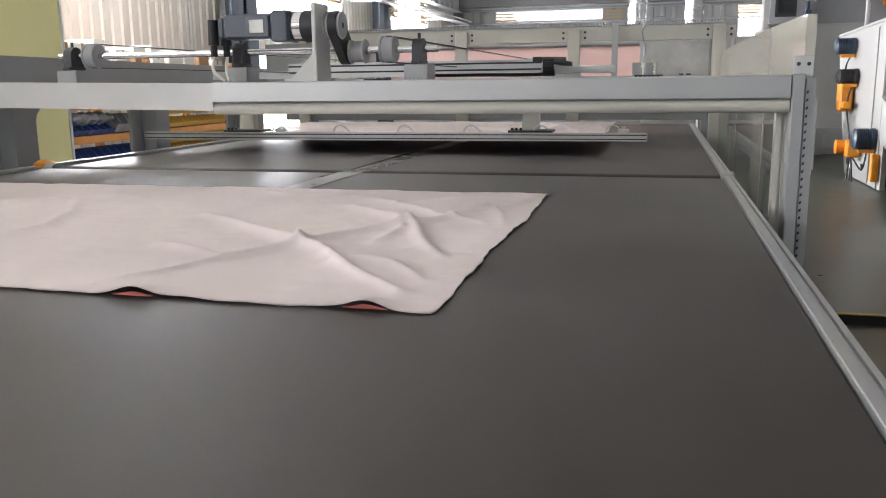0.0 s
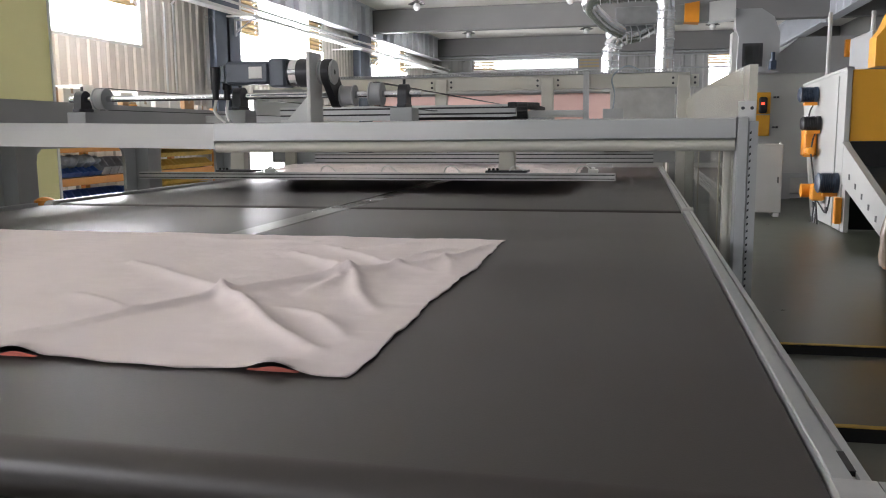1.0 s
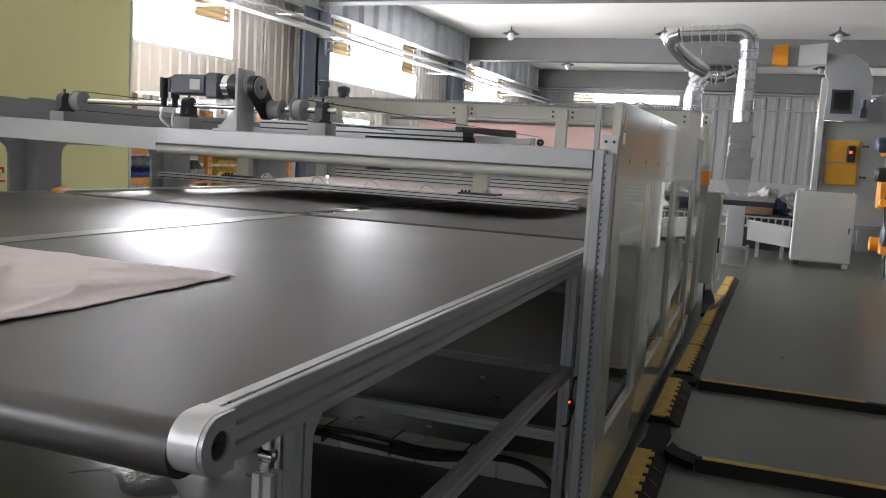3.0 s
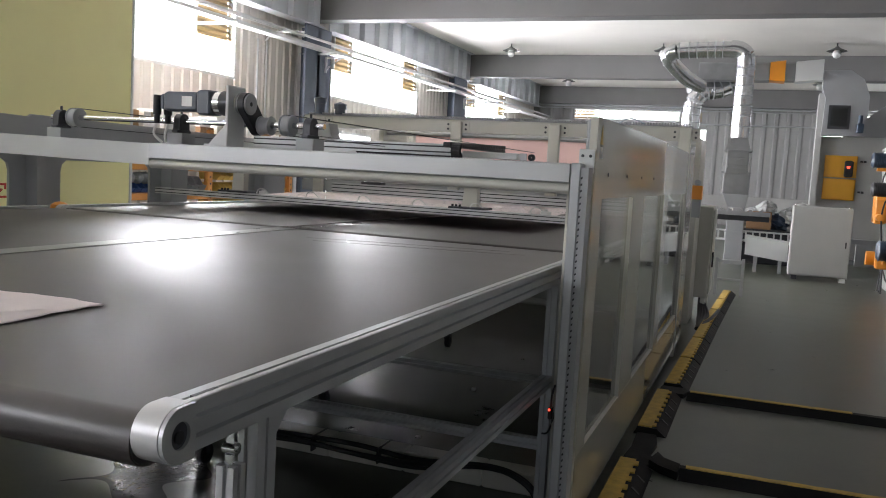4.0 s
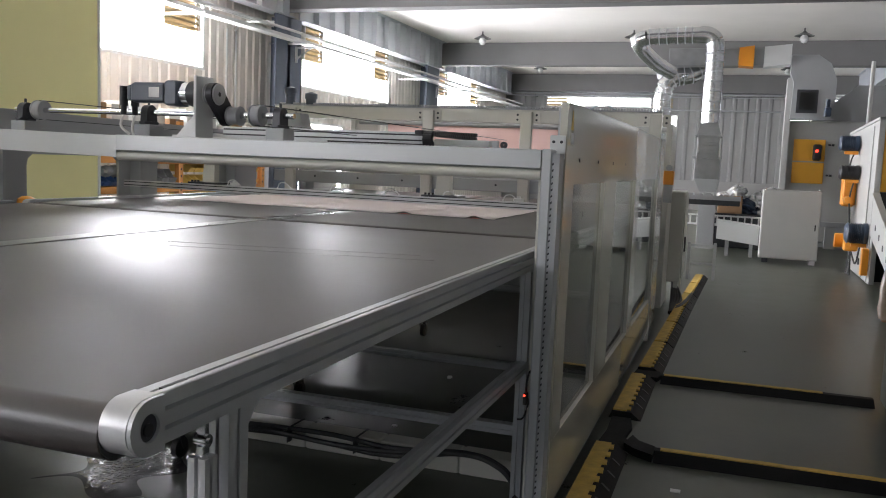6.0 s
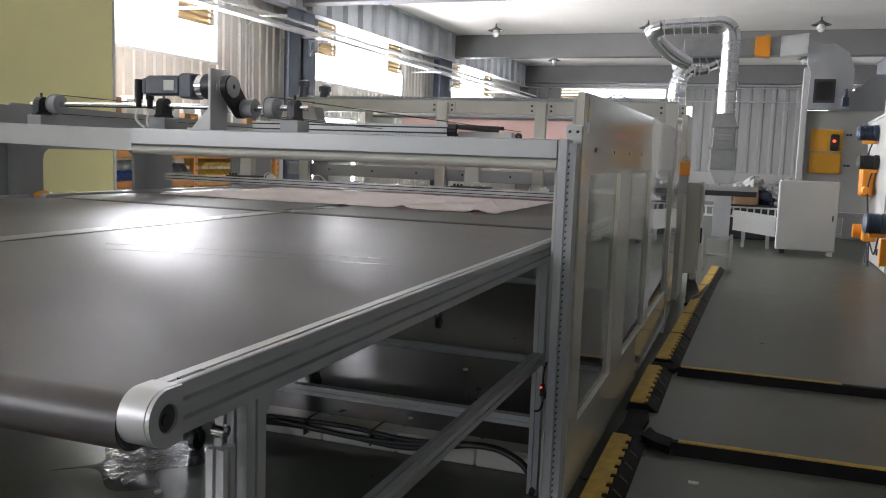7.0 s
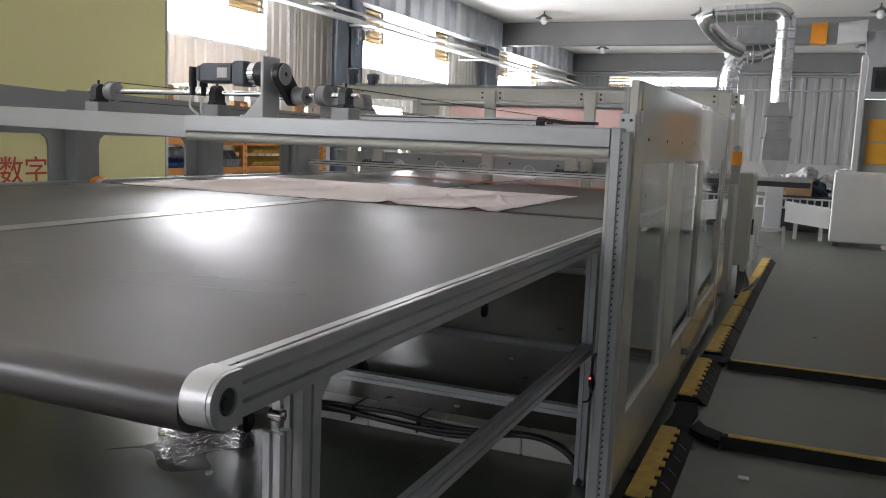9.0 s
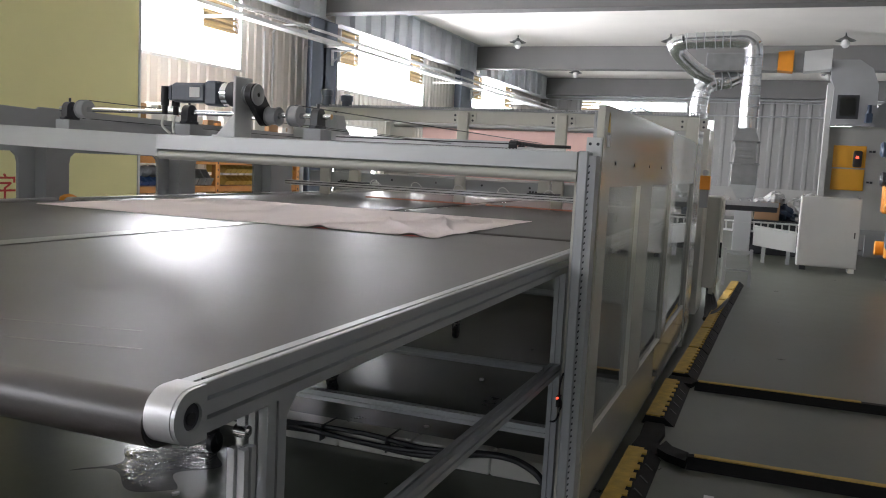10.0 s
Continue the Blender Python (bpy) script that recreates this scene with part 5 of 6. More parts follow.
lettering("数字化", -5.996, 5.66, 0.85, 0.30, M_RED, board, pose(0, 0, 0, 90, 0, 90))

rack = thing("parts_rack", "orange steel pallet rack with boxed parts", "rack", at=(-6.3, 9.5, 0))
RX = -6.35
for y in (8.15, 10.07, 12.3):
    for x in (RX, RX - 0.8):
        up = part("upright", Shape().box(x - 0.04, x + 0.04, y - 0.05, y + 0.05, 0, 1.85, 0.004), M_RACK, rack)
    for k in range(14):
        part("punch_hole", Shape().box(RX + 0.041, RX + 0.0425, y - 0.012, y + 0.012, 0.25 + k * 0.1, 0.28 + k * 0.1), M_DARK, rack)
for z in (0.55, 0.93, 1.33, 1.74):
    for y0, y1 in ((8.2, 10.02), (10.12, 12.25)):
        part("shelf_beam", Shape().box(RX - 0.03, RX + 0.035, y0, y1, z - 0.09, z, 0.006), M_RACK, rack)
        part("shelf_board", Shape().box(RX - 0.8, RX - 0.031, y0, y1, z - 0.03, z - 0.005), M_CARD, rack)


def bin_shape(y0, y1, z, h):
    """A parts bin with a low sloping front, open at the top."""
    x0, x1, t = RX - 0.35, RX + 0.03, 0.008
    side = [(x0, z), (x1 - 0.05, z), (x1, z + h * 0.45), (x1 - 0.06, z + h * 0.5), (x1 - 0.14, z + h), (x0, z + h)]
    s = Shape().prism(side, "y", y0, y0 + t).prism(side, "y", y1 - t, y1)
    s.prism([(x1 - 0.05, z), (x1, z + h * 0.45), (x1 - 0.012, z + h * 0.45), (x1 - 0.06, z)], "y", y0 + t, y1 - t)
    return s.box(x0, x1 - 0.06, y0 + t, y1 - t, z, z + t).box(x0, x0 + t, y0 + t, y1 - t, z + t, z + h)


def bins(y0, y1, z, n, material, h, label, cat, name):
    w = (y1 - y0) / n
    for k in range(n):
        y = y0 + k * w
        b = solid(name, bin_shape(y + 0.006, y + w - 0.006, z + 0.002, h), material, label, cat, "parts on the rack")


bins(8.25, 9.3, 0.94, 8, M_BLUEBIN, 0.12, "blue plastic parts bin", "bin", "parts_bin")
bins(8.25, 10.0, 0.56, 12, M_BLUEBIN, 0.20, "blue plastic parts bin", "bin", "parts_bin")
bins(9.32, 10.0, 0.94, 4, M_GREYBIN, 0.22, "grey wrapped parts bag", "bag", "parts_bag")
bins(10.3, 12.2, 0.94, 14, M_YBIN, 0.13, "yellow plastic parts bin", "bin", "parts_bin")
bins(10.3, 12.2, 1.12, 14, M_YBIN, 0.13, "yellow plastic parts bin", "bin", "parts_bin")
bins(10.3, 12.2, 0.56, 14, M_YBIN, 0.13, "yellow plastic parts bin", "bin", "parts_bin")
bins(10.3, 12.2, 0.72, 14, M_YBIN, 0.12, "yellow plastic parts bin", "bin", "parts_bin")
random.seed(5)
for k in range(7):
    y, r = 8.35 + k * 0.16, 0.07 + 0.03 * random.random()
    v, f = [], []
    for i in range(8):
        for j in range(12):
            a, b = math.pi * i / 7, 2 * math.pi * j / 12
            rr = r * (1 + 0.3 * noise.noise((i * 0.7, j * 0.6, k)))
            v.append((RX - 0.1 + rr * math.sin(a) * math.cos(b), y + rr * math.sin(a) * math.sin(b), 1.13 + rr * 0.8 * math.cos(a)))
    f = [(i * 12 + j, i * 12 + (j + 1) % 12, (i + 1) * 12 + (j + 1) % 12, (i + 1) * 12 + j) for i in range(7) for j in range(12)]
    solid("parts_bag", Shape().add(v, f, True), M_GREYBIN, "crumpled grey bag of parts on a bin", "bag", "bags on the rack")
for k in range(10):
    y, w = 8.3 + k * 0.395, 0.26 + 0.10 * random.random()
    h = 0.14 + 0.14 * random.random()
    carton = thing("parts_box", "white carton on the top of the rack", "box", "cartons on the rack", at=(RX - 0.3, y, 1.741))
    part("carton_body", Shape().box(RX - 0.55, RX - 0.02, y, y + w, 1.741, 1.741 + h, 0.005), M_CARTON if k % 4 else M_CARD, carton)
    part("carton_tape", Shape().box(RX - 0.552, RX - 0.0185, y + w / 2 - 0.025, y + w / 2 + 0.025, 1.741 + h - 0.06, 1.7425 + h), M_TANWRAP, carton, "brown packing tape")
    if k in (2, 4, 5):
        part("carton_body", Shape().box(RX - 0.5, RX - 0.05, y + 0.02, y + w - 0.03, 1.743 + h, 1.743 + h + 0.12, 0.005), M_CARTON, carton)

# ---- ducts and far machines ----
def spiral(pts, r, parent, name="spiral_duct", rib=0.11):
    path = curve_points(pts, 8)
    d = part(name, Shape().tube(path, r, 20), M_GALV, parent, "shiny galvanised spiral duct")
    acc = 0.0
    for a, b in zip(path, path[1:]):
        acc += (b - a).length
        if acc > rib and name != "duct_elbow":
            acc = 0.0
            t = (b - a).normalized()
            part("duct_seam", Shape().cyl(b - t * 0.007, b + t * 0.007, r + 0.009, n=20), M_GREY, d)
    return d


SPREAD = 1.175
duct = thing("extraction_duct", "galvanised spiral extraction duct with a hood", "duct", at=(0.85, 14, 0.2))
DY = 14.0
spiral([(0.845, DY, 2.22), (0.845, DY, 2.8), (0.845, DY, 3.35)], 0.14, duct)
spiral([(0.845, DY, 3.35), (0.82, DY, 3.52), (0.72, DY, 3.60), (0.60, DY, 3.61)], 0.14, duct, "duct_elbow")
spiral([(0.60, DY, 3.61), (0.2, DY, 3.60), (-0.22, DY, 3.58)], 0.125, duct)
spiral([(-0.22, DY, 3.58), (-0.36, DY + 0.05, 3.53), (-0.33, DY + 0.25, 3.42), (-0.1, DY + 0.6, 3.22), (0.12, DY + 0.9, 3.12)], 0.125, duct, "duct_elbow")
part("flange", Shape().lathe((-0.05, DY + 0.85, 3.16), (1, 0.5, -0.2), [(0, 0.02), (0, 0.17), (0.03, 0.17), (0.03, 0.02)], 20), M_GREY, duct)
def taper(z0, z1, a, b):
    return Shape().add([(a[0], a[2], z0), (a[1], a[2], z0), (a[1], a[3], z0), (a[0], a[3], z0), (b[0], b[2], z1), (b[1], b[2], z1), (b[1], b[3], z1), (b[0], b[3], z1)], [(3, 2, 1, 0), (4, 5, 6, 7), (0, 1, 5, 4), (1, 2, 6, 5), (2, 3, 7, 6), (3, 0, 4, 7)])


part("hood", taper(2.0, 2.22, (0.65, 1.04, 13.8, 14.2), (0.72, 0.97, 13.88, 14.12)), M_DUCT, duct)
part("damper_box", Shape().box(0.68, 1.01, 13.82, 14.18, 1.66, 2.0, 0.004), M_DUCT, duct)
for z in (1.74, 1.86):
    part("damper_blade", Shape().box(0.70, 0.99, 13.80, 13.818, z, z + 0.05, 0.004), M_DUCT, duct)
part("box_flange", Shape().box(0.62, 1.06, 13.78, 14.22, 1.655, 1.68), M_DUCT, duct)
part("box_flange", Shape().box(0.64, 1.05, 13.79, 14.21, 2.0, 2.02), M_DUCT, duct)
part("lower_box", Shape().box(0.66, 1.05, 13.82, 14.18, 1.33, 1.654, 0.004), M_DUCT, duct)
part("lower_hood", taper(1.12, 1.33, (0.76, 1.02, 13.88, 14.12), (0.66, 1.05, 13.82, 14.18)), M_GREY, duct)
part("foot_duct", Shape().box(0.76, 1.02, 13.88, 14.12, 0.0, 1.118, 0.005), M_GREY, duct)
part("foot_flange", Shape().box(0.74, 1.04, 13.86, 14.14, 0.72, 0.74), M_GREY, duct)

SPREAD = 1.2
duct2 = thing("rear_duct", "grey spiral duct rising beyond the portal", "duct", at=(0.0, 15.2, 2))
spiral([(-0.03, 15.2, 1.6), (-0.03, 15.2, 2.4), (-0.03, 15.2, 2.75), (0.05, 15.2, 2.98), (0.2, 15.25, 3.08), (0.42, 15.3, 3.12), (0.75, 15.4, 3.3)], 0.15, duct2)
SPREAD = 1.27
header = thing("header_duct", "grey sheet metal header duct with an orange section", "duct", at=(1.2, 14.2, 3.2))
part("header_section", Shape().box(0.12, 1.20, 14.15, 14.45, 3.14, 3.42, 0.006), M_DUCT, header)
part("orange_section", Shape().prism([(1.203, 3.15), (1.203, 3.43), (1.43, 3.46), (1.43, 3.13)], "y", 14.13, 14.47), M_ORANGE, header)
part("header_section", Shape().prism([(1.433, 3.15), (1.433, 3.42), (1.58, 3.42), (1.58, 3.15)], "y", 14.15, 14.45), M_DUCT, header)
part("white_section", Shape().prism([(1.583, 3.13), (1.583, 3.44), (1.98, 3.48), (1.98, 3.17)], "y", 14.13, 14.47), M_WHITE, header)
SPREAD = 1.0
cab = thing("electric_cabinet", "light grey steel electric cabinet on short feet", "cabinet", at=(2.2, 14.6, 0))
part("cabinet_body", Shape().box(1.745, 2.635, 14.56, 15.0, 0.07, 1.195, 0.006), M_LGREY, cab)
part("cabinet_door", Shape().box(1.755, 2.625, 14.545, 14.558, 0.085, 1.18, 0.004), M_LGREY, cab)
part("door_lock", Shape().box(2.56, 2.58, 14.535, 14.5445, 0.56, 0.66, 0.003), M_BLACK, cab)
for x in (1.80, 2.52):
    part("foot", Shape().box(x, x + 0.09, 14.58, 14.9, 0.0, 0.068), M_DARK if x < 2 else M_LABEL, cab)
for x in (1.78, 2.59):
    part("lifting_eye", Shape().lathe((x, 14.62, 1.196), (0, 0, 1), [(0, 0.016), (0.02, 0.016), (0.03, 0.006), (0.04, 0.001)], 10), M_CHROME, cab)

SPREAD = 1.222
tower = thing("feeder_tower", "grey machine tower with orange doors and a sloped hood", "machine", at=(3.2, 15, 0))
part("tower_body", Shape().box(2.08, 5.2, 15.1, 17.2, 0.35, 2.36, 0.01), M_LGREY, tower)
part("tower_base", Shape().box(2.10, 5.2, 15.15, 17.2, 0.0, 0.345, 0.01), M_GREY, tower)
part("side_column", Shape().prism([(1.99, 1.1), (2.075, 1.1), (2.075, 3.04), (1.99, 3.04)], "y", 14.9, 15.3), M_LGREY, tower)
part("riser", Shape().prism([(2.06, 2.361), (2.72, 2.361), (2.72, 3.0), (2.62, 3.26), (2.42, 3.40), (2.02, 3.40), (2.02, 3.10), (2.08, 2.95)], "y", 14.78, 15.09), M_GREY, tower)
part("hood", Shape().prism([(2.722, 2.361), (5.2, 2.361), (5.2, 2.95), (3.08, 2.95), (2.722, 2.66)], "y", 15.12, 17.2), M_GREY, tower)
part("sight_frame", Shape().box(2.14, 2.46, 14.765, 14.778, 2.46, 2.84), M_DARK, tower)
part("sight_window", Shape().box(2.18, 2.42, 14.755, 14.7635, 2.51, 2.80), M_GLASS, tower)
part("small_motor", Shape().box(2.56, 2.66, 14.60, 14.775, 2.40, 2.55, 0.01).cyl((2.61, 14.69, 2.55), (2.61, 14.69, 2.68), 0.035, n=12), M_NAVY, tower)
door = part("orange_door", Shape().box(2.17, 2.66, 15.06, 15.098, 1.32, 2.05, 0.006), M_AMBER, tower, "orange access door")
part("orange_door_leaf", Shape().box(2.19, 2.42, 15.045, 15.0585, 1.72, 2.03).box(2.19, 2.64, 15.045, 15.0585, 1.34, 1.66), M_AMBER, door)
part("door_bar", Shape().box(2.17, 2.66, 15.035, 15.0445, 1.67, 1.69), M_GREY, door)
panel = part("operator_box", Shape().box(2.47, 2.60, 14.97, 15.058, 1.70, 1.97, 0.02), M_BLACK, tower, "black operator box")
part("red_display", Shape().box(2.505, 2.55, 14.966, 14.9695, 1.84, 1.88), M_LED, panel)
for z in (1.45, 1.95):
    part("door_catch", Shape().box(2.70, 2.74, 15.04, 15.0985, z, z + 0.03).cyl((2.75, 15.05, z + 0.015), (2.79, 15.05, z + 0.015), 0.018, n=8), M_DARK, tower)
part("base_frame", Shape().box(2.66, 3.3, 14.9, 15.0, 0.62, 0.70, 0.004).box(2.75, 3.0, 14.9, 15.0, 0.10, 0.62).box(2.66, 3.6, 14.85, 14.9, 0.13, 0.17), M_GREY, tower)

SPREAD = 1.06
hop = thing("hopper_machine", "white hopper machine with amber front and sloping chute", "machine", at=(3.8, 12, 0))
part("side_wall", Shape().prism([(11.85, 1.30), (11.85, 2.2), (14.8, 2.13), (14.8, 1.9), (13.75, 0.1), (11.6, 0.1), (11.6, 1.20)], "x", 3.0, 3.06), M_LGREY, hop, "white steel side wall")
part("corner_bar", Shape().box(2.985, 3.05, 11.78, 11.848, 0.1, 2.24, 0.004), M_LGREY, hop)
part("mid_bar", Shape().box(2.985, 2.999, 12.25, 12.33, 0.12, 2.14), M_LGREY, hop)
part("top_bar", Shape().prism([(11.78, 2.201), (14.8, 2.131), (14.8, 2.165), (11.78, 2.235)], "x", 2.98, 3.07), M_LGREY, hop)
part("amber_front", Shape().box(3.065, 5.0, 11.80, 11.85, 1.28, 2.20, 0.006), M_AMBER, hop, "amber front panel")
part("dark_throat", Shape().box(3.065, 5.0, 11.95, 12.0, 0.1, 1.275), M_BLACK, hop)
part("chute_side", Shape().prism([(11.78, 1.24), (11.78, 0.72), (9.1, 0.05), (9.1, 0.42)], "x", 2.99, 3.03), M_LGREY, hop, "white sloping chute side")
part("chute_edge", Shape().prism([(11.78, 1.241), (9.1, 0.421), (9.1, 0.45), (11.78, 1.27)], "x", 2.97, 3.05), M_LGREY, hop)
part("chute_belt", Shape().prism([(11.94, 0.95), (9.1, 0.15), (9.1, 0.10), (11.94, 0.85)], "x", 3.04, 5.0), M_DARK, hop)
part("roof_box", Shape().box(3.4, 5.0, 12.4, 13.6, 2.245, 2.75, 0.01), M_GREY, hop)
part("yellow_hood", Shape().prism([(3.36, 2.245), (3.92, 2.245), (3.92, 2.62), (3.84, 2.72), (3.76, 2.96), (3.54, 2.96), (3.44, 2.72), (3.36, 2.62)], "y", 12.0, 12.35), M_AMBER, hop)
for x in (3.03, 3.6):
    part("stand_pipe", Shape().cyl((x, 13.2, 2.2), (x, 13.2, 3.1), 0.03, n=10), M_LGREY, hop)
for y, z, m, r in ((13.6, 1.95, M_NAVY, 0.12), (13.3, 1.52, M_BLACK, 0.11), (12.0, 0.72, M_NAVY, 0.14)):
    b = part("geared_motor", Shape().lathe((2.985, y, z), (-1, 0, 0), [(0, 0.02), (0, r), (0.05, r), (0.06, r * 0.9), (0.22, r * 0.9), (0.24, r), (0.27, r * 0.7), (0.27, 0.01)], 18), m, hop, "finned geared motor")
    for k in range(6):
        part("cooling_fin", Shape().lathe((2.985 - 0.08 - k * 0.022, y, z), (-1, 0, 0), [(0, r * 0.9), (0, r * 0.99), (0.006, r * 0.99), (0.006, r * 0.9)], 18), m, b)
    part("motor_foot", Shape().box(2.80, 2.984, y - 0.05, y + 0.05, z - r - 0.04, z - r + 0.01, 0.004), M_ORANGE, b)
part("orange_gearbox", Shape().box(2.80, 2.985, 13.45, 13.72, 1.02, 1.48, 0.03).cyl((2.86, 13.45, 1.12), (2.86, 13.2, 1.12), 0.05, n=12), M_ORANGE, hop)
part("orange_gearbox", Shape().cyl((2.985, 12.95, 0.55), (2.70, 12.95, 0.55), 0.10, n=16).box(2.80, 2.984, 12.7, 12.86, 0.42, 0.66, 0.02), M_ORANGE, hop)
part("orange_guard", Shape().box(2.90, 2.986, 11.66, 11.77, 0.2, 0.55, 0.01), M_ORANGE, hop)
for k in range(7):
    part("access_hole", Shape().box(2.986, 2.989, 11.35 - k * 0.33, 11.42 - k * 0.33, 0.80 - k * 0.10, 0.87 - k * 0.10), M_BLACK, hop)
for y in (13.5, 12.6, 11.75):
    part("wall_slot", Shape().box(2.984, 2.999, y, y + 0.1, 0.25, 0.34), M_BLACK, hop)
for k, (y, z) in enumerate(((13.6, 1.9), (13.3, 1.5), (12.1, 0.7))):
    part("drop_cable", Shape().tube(curve_points([(2.93, y, z - 0.1), (2.90, y + 0.1, z - 0.4), (2.92, 13.0, 0.4), (2.9, 12.7 + 0.2 * k, 0.03)], 6), 0.012, 6), M_HOSE, hop)

SPREAD = 1.0
wrap = thing("wrapped_roll", "film-wrapped tan roll standing on the floor", "roll", at=(2.9, 9.3, 0))
part("roll_body", Shape().lathe((2.92, 9.25, 0.0), (0, 0, 1), [(0, 0.001), (0.0, 0.10), (0.05, 0.115), (0.2, 0.10), (0.35, 0.11), (0.48, 0.085), (0.56, 0.05), (0.58, 0.001)], 14), M_CARD, wrap)
part("film", Shape().lathe((2.92, 9.25, 0.03), (0, 0, 1), [(0.0, 0.135), (0.10, 0.150), (0.22, 0.138), (0.33, 0.146), (0.44, 0.125), (0.55, 0.095), (0.63, 0.06), (0.65, 0.001)], 18), M_TANWRAP, wrap)

gbox = thing("grey_machine_case", "grey sheet metal machine case beside the aisle", "machine", at=(2.5, 4.5, 0))
part("case_body", Shape().box(2.27, 3.1, 3.2, 5.55, 0.06, 1.30, 0.01), M_GREY, gbox)
part("case_base", Shape().box(2.30, 3.1, 3.25, 5.50, 0.0, 0.058), M_DARK, gbox)
part("case_panel", Shape().box(2.258, 2.269, 3.5, 4.9, 0.3, 1.1, 0.003), M_GREY, gbox)
for z in (0.22, 0.30):
    part("case_hole", Shape().cyl((2.2685, 5.3, z), (2.264, 5.3, z), 0.03, n=12), M_BLACK, gbox)

# ---- clutter before the end wall ----
tbl = thing("roller_table", "grey steel roller table with a low stand", "table", at=(0.8, 11.5, 0))
part("table_beam", Shape().box(0.05, 1.38, 11.7, 12.1, 1.0, 1.10, 0.006), M_DARK, tbl)
part("table_edge", Shape().box(0.05, 1.39, 11.68, 11.698, 1.07, 1.13), M_GREY, tbl)
for k in range(8):
    part("table_roller", Shape().cyl((0.36 + k * 0.13, 11.7, 1.13), (0.36 + k * 0.13, 12.1, 1.13), 0.025, n=10), M_GREY, tbl)
for x in (0.34, 0.62):
    part("leg", Shape().box(x - 0.03, x + 0.03, 11.8, 11.86, 0.0, 1.02), M_DARK, tbl)
rail_st = thing("low_stand", "low grey tubular stand at the end of the ramps", "stand", at=(1.0, 11.5, 0))
part("stand_rail", Shape().box(0.78, 1.13, 11.48, 11.52, 0.44, 0.48, 0.004), M_GREY, rail_st)
part("stand_rail", Shape().box(0.78, 1.13, 11.48, 11.52, 0.20, 0.23, 0.004), M_GREY, rail_st)
for x in (0.78, 1.11):
    part("leg", Shape().box(x - 0.02, x + 0.02, 11.47, 11.53, 0.0, 0.50), M_GREY, rail_st)
low = thing("low_trunk_duct", "pale low floor duct behind the cabinet", "duct", at=(1.3, 15.5, 0))
part("trunk", Shape().prism([(1.05, 0.30), (1.05, 0.62), (1.74, 0.55), (1.74, 0.22)], "y", 15.1, 15.6), M_WHITE, low)
part("trunk_leg", Shape().box(1.2, 1.26, 15.2, 15.3, 0, 0.30), M_GREY, low)
part("trunk_leg", Shape().box(1.6, 1.66, 15.2, 15.3, 0, 0.24), M_GREY, low)
conv = thing("wire_conveyor", "white wire-sided low conveyor before the end wall", "conveyor", at=(1.0, 16.75, 0))
for z0, z1 in ((0.42, 0.46), (0.60, 0.63)):
    part("conveyor_side", Shape().box(0.2, 2.2, 16.75, 16.81, z0, z1), M_WHITE, conv)
for k in range(16):
    part("side_wire", Shape().box(0.25 + k * 0.125, 0.28 + k * 0.125, 16.77, 16.80, 0.46, 0.60), M_WHITE, conv)
for x in (0.3, 1.2, 2.0):
    part("leg", Shape().box(x, x + 0.06, 16.75, 16.81, 0, 0.42), M_GREY, conv)
for k in range(12):
    x, y = 0.9 + (k % 6) * 0.22, 17.2 + (k // 6) * 0.4
    r = 0.16 + 0.06 * random.random()
    v = []
    for i in range(8):
        for j in range(12):
            a, b = math.pi * i / 7, 2 * math.pi * j / 12
            rr = r * (1 + 0.45 * noise.noise((i * 0.9, j * 0.8, k * 3)))
            v.append((x + rr * math.sin(a) * math.cos(b), y + rr * math.sin(a) * math.sin(b), 0.80 + (k % 3) * 0.12 + rr * 0.8 * math.cos(a)))
    f = [(i * 12 + j, i * 12 + (j + 1) % 12, (i + 1) * 12 + (j + 1) % 12, (i + 1) * 12 + j) for i in range(7) for j in range(12)]
    solid("film_bag", Shape().add(v, f, False), M_NAVY if k == 3 else M_WRAP, "crumpled clear film bag of fibre waste" if k != 3 else "dark blue crumpled bag", "bag", "bags before the end wall")
solid("bag_pallet", Shape().box(0.7, 2.3, 16.9, 17.9, 0.0, 0.66, 0.01), M_DARK, "dark stacked pallet under the bags", "pallet")
solid("carton", Shape().box(1.0, 1.45, 16.95, 17.3, 0.661, 1.0, 0.006), M_CARD, "brown cardboard carton on the pallet", "box")
solid("hood_fan", Shape().box(4.32, 4.66, 18.40, 18.515, 2.86, 3.20, 0.01).lathe((4.49, 18.40, 3.03), (0, -1, 0), [(0, 0.12), (0.03, 0.12), (0.035, 0.09), (0.01, 0.05), (0.02, 0.01)], 16), M_ORANGE, "orange square fan on the machine hood", "fan")


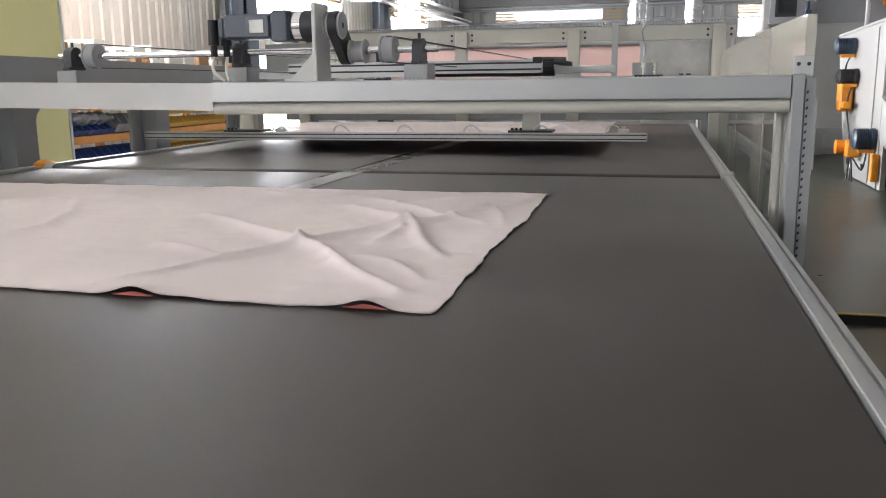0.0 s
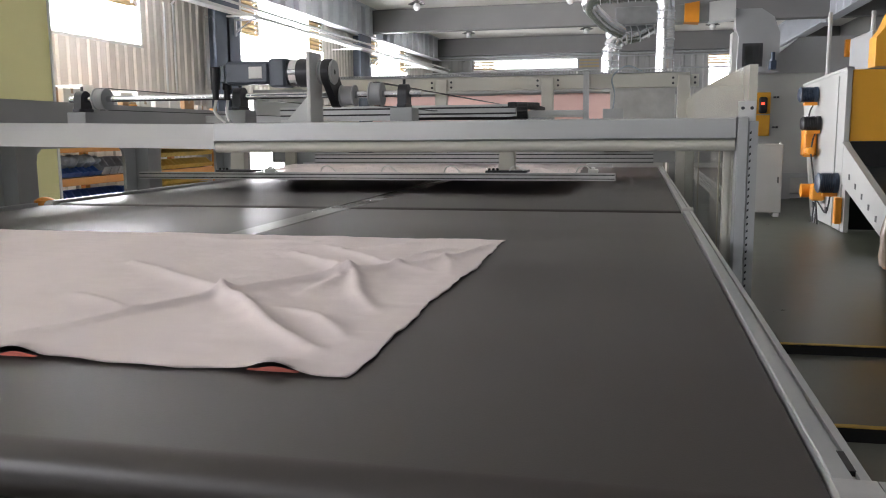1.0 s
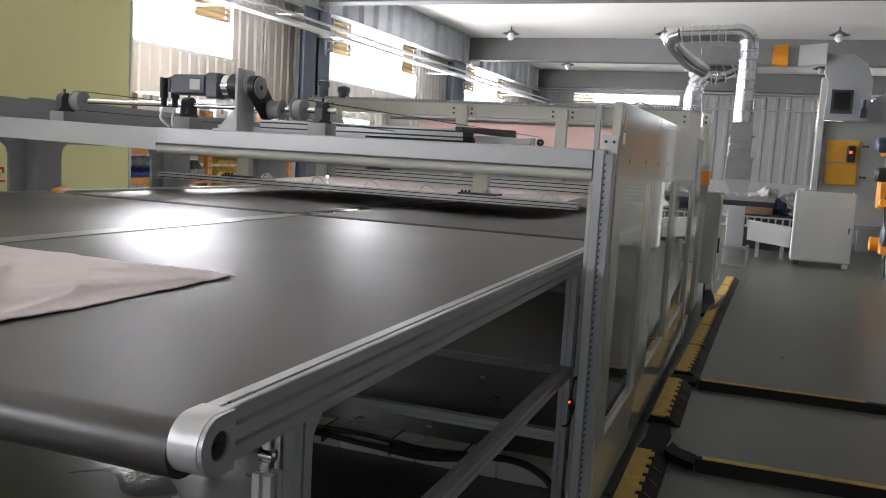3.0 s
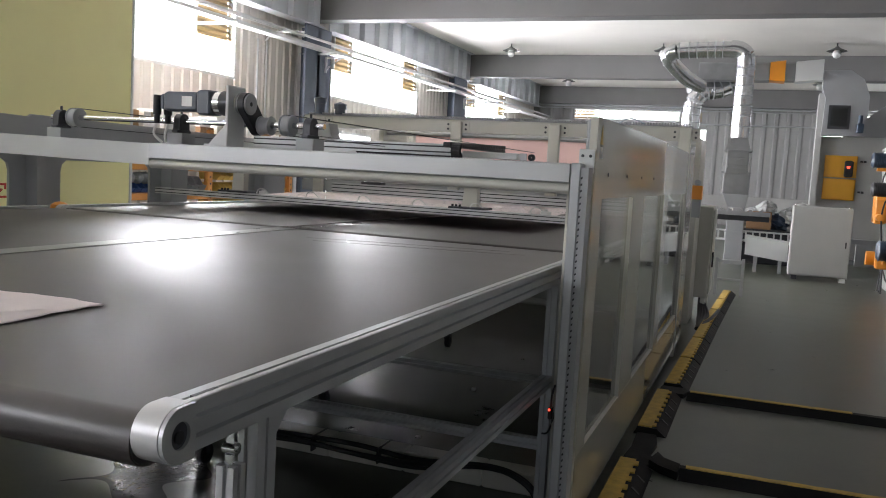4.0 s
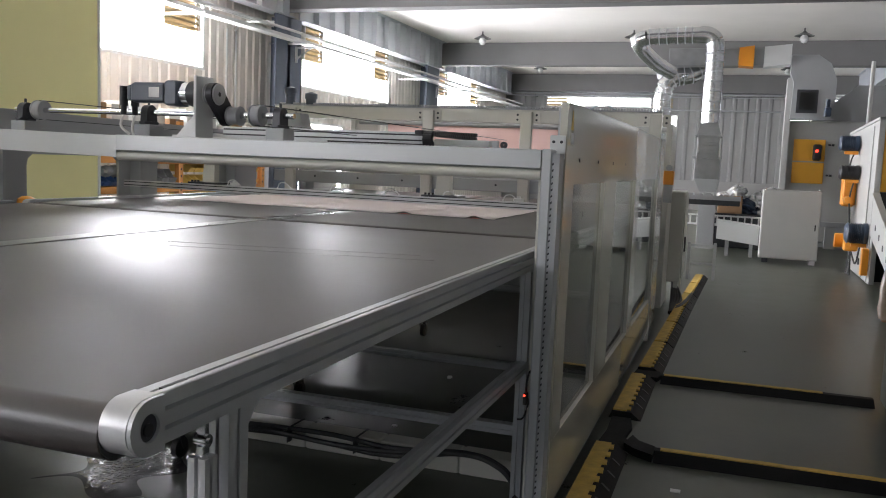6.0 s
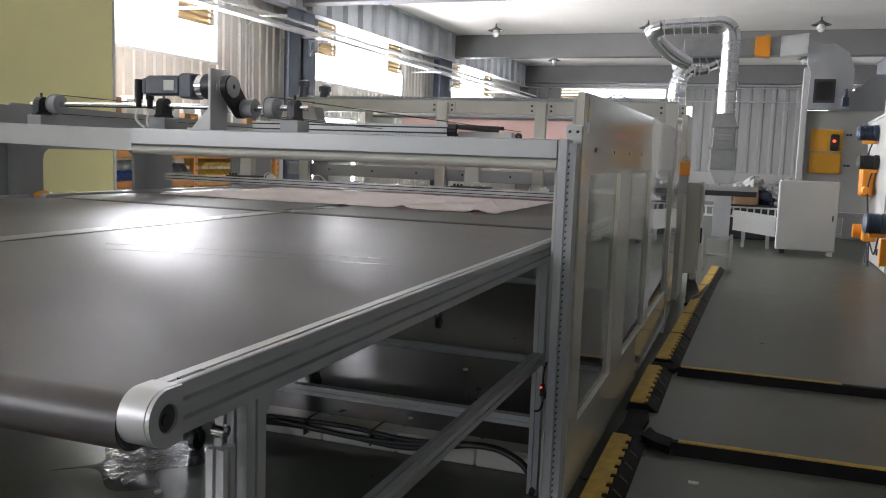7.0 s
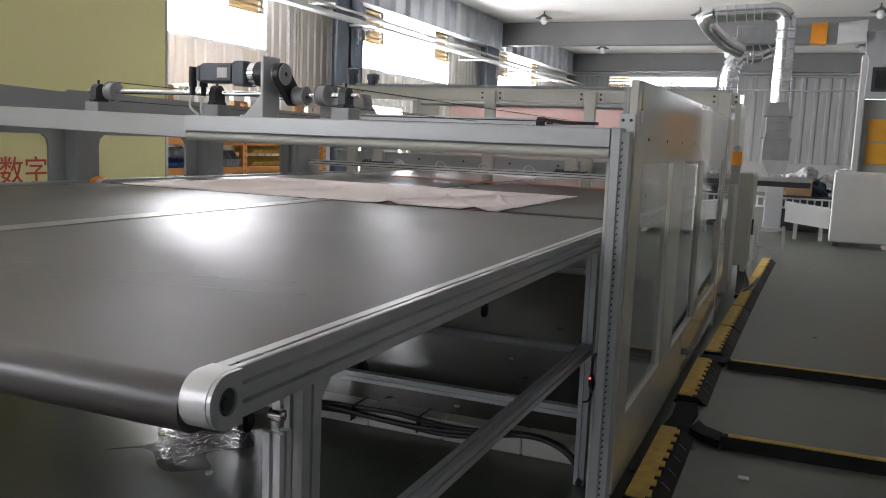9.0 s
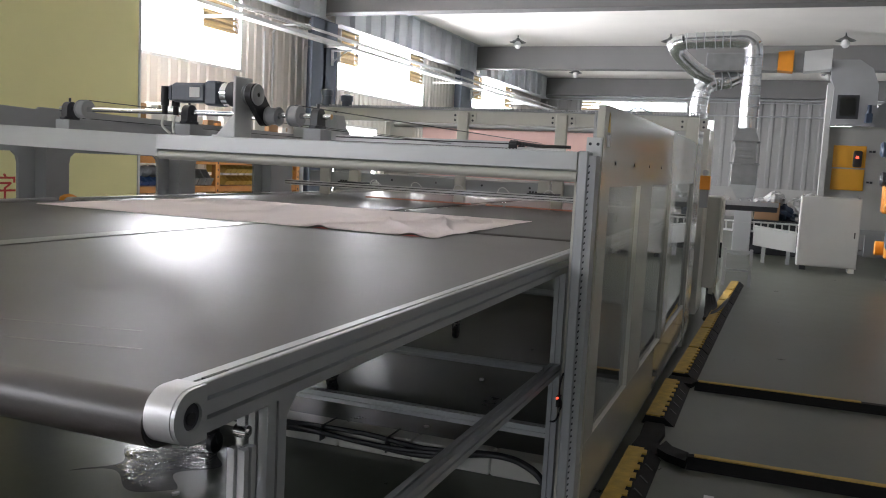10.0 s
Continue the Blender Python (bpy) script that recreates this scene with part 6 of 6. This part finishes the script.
random.seed(11)
for k in range(14):
    x, y = random.uniform(-0.9, 0.35), random.uniform(1.7, 5.6)
    a, r = random.uniform(0, 6.28), random.uniform(0.008, 0.022)
    o = [(x + r * (1 + 0.4 * math.sin(i * 2.3 + k)) * math.cos(a + i * 1.05), y + r * 1.3 * math.sin(a + i * 1.05)) for i in range(6)]
    solid("floor_scrap", Shape().prism(o, "z", 0.0, random.uniform(0.003, 0.010)), M_LABEL if k % 3 == 0 else M_GREY if k % 3 == 1 else M_DARK, "small scrap lying on the concrete floor", "litter", "scraps under the table")
film_v, film_n = [], 64
for i in range(film_n):
    for j in range(film_n):
        u, w = i / (film_n - 1) - 0.5, j / (film_n - 1) - 0.5
        rim = max(0.0, 1 - (2 * math.hypot(u, w)) ** 3)
        film_v.append((-1.2 + u * 0.42 * (1 + 0.3 * math.sin(w * 9)), 2.78 + w * 0.5 * (1 + 0.3 * math.sin(u * 7)), 0.002 + rim * (0.005 * abs(noise.noise((u * 13, w * 13, 4.0))) + 0.0035 * abs(noise.noise((u * 34, w * 34, 2.0))))))
film_f = [(i * film_n + j, (i + 1) * film_n + j, (i + 1) * film_n + j + 1, i * film_n + j + 1) for i in range(film_n - 1) for j in range(film_n - 1)]
solid("floor_film", Shape().add(film_v, film_f, False), M_FILM, "crumpled shiny plastic film lying on the floor", "plastic film")


# ---- what moves ----
def lay(s, lift=0.0):
    """A place on the fabric's way: s metres before the roller's crest it is flat, then it bends down and lies on the floor."""
    yc, r = 0.685 + ROLL, ROLL + 0.004
    if s >= 0:
        return pose(0, yc + s, BELT + lift, 0, 0, 0)
    a = min(-s / r, math.pi / 2)
    if -s <= r * math.pi / 2:
        return pose(0, yc - r * math.sin(a), BELT - r + r * math.cos(a) + 0.002 * 0, math.degrees(a), 0, 0)
    down = -s - r * math.pi / 2
    if down < BELT - r - 0.12:
        return pose(0, yc - r, BELT - r - down, 90, 0, 0)
    out = down - (BELT - r - 0.12)
    k = min(1.0, out / 0.12)
    return pose(0, yc - r - 0.06 * k - max(0, out - 0.12) * 0.35, 0.12 - 0.10 * k + 0.03 * max(0, out - 0.12), 90 - 85 * k, 0, 0)


def motions():
    times = [0.1 * k for k in range(101)]
    for st, q in sheet_a[1]:
        walk(st, [(t, lay(1.505 + q - V_BELT * t - 0.727, 0.001)) for t in times])
    # the second sheet hangs behind the gripper bar, drops at about five seconds, and rides the belt
    for st, q in sheet_b[1]:
        rows = []
        for t in times:
            drop = min(1, max(0, (t - 4.95) / 0.4))
            lead = 4.99 if t < 5.6 else 4.99 - 0.05 * (t - 5.6) / 0.8 if t < 6.4 else 4.94 - 0.43 * (t - 6.4)
            z = BELT + 0.001 + (1 - drop ** 2) * (0.075 + 0.018 * q)
            rows.append((t, pose(0.05 * (1 - drop), lead + q, z, 0.6 * (1 - drop))))
        walk(st, rows)
    # the splice comes up at the far roller and runs with the belt
    rows = []
    for t in np.arange(0, 10.01, 0.1):
        y = 1.92 - 0.43 * (t - 7.5)
        if y <= 3.5:
            rows.append((t, pose(0, y, BELT)))
        else:
            rows.append((t, pose(0, 3.5 - (y - 3.5), BELT - 0.113)))
    walk(splice, rows)
    go = [(0.0, 0.0), (6.3, 0.0), (6.6, 0.08), (7.0, 0.28), (7.5, 0.62), (8.0, 0.98), (8.5, 1.32), (9.0, 1.62), (9.5, 1.72), (10.0, 1.68)]
    walk(gantry, [(t, pose(-1.35, 4.86 + d, 1.2)) for t, d in go])
    walk(rear_bar, [(t, pose(-1.2, 6.4, 1.2 + d)) for t, d in ((0.0, 0.22), (0.35, 0.22), (0.7, 0.0), (4.92, 0.0), (5.2, 0.22), (10.0, 0.22))])
    walk(chain, [(t, pose(-0.25, 4.03 + 0.55 * d, 1.5)) for t, d in go])


motions()
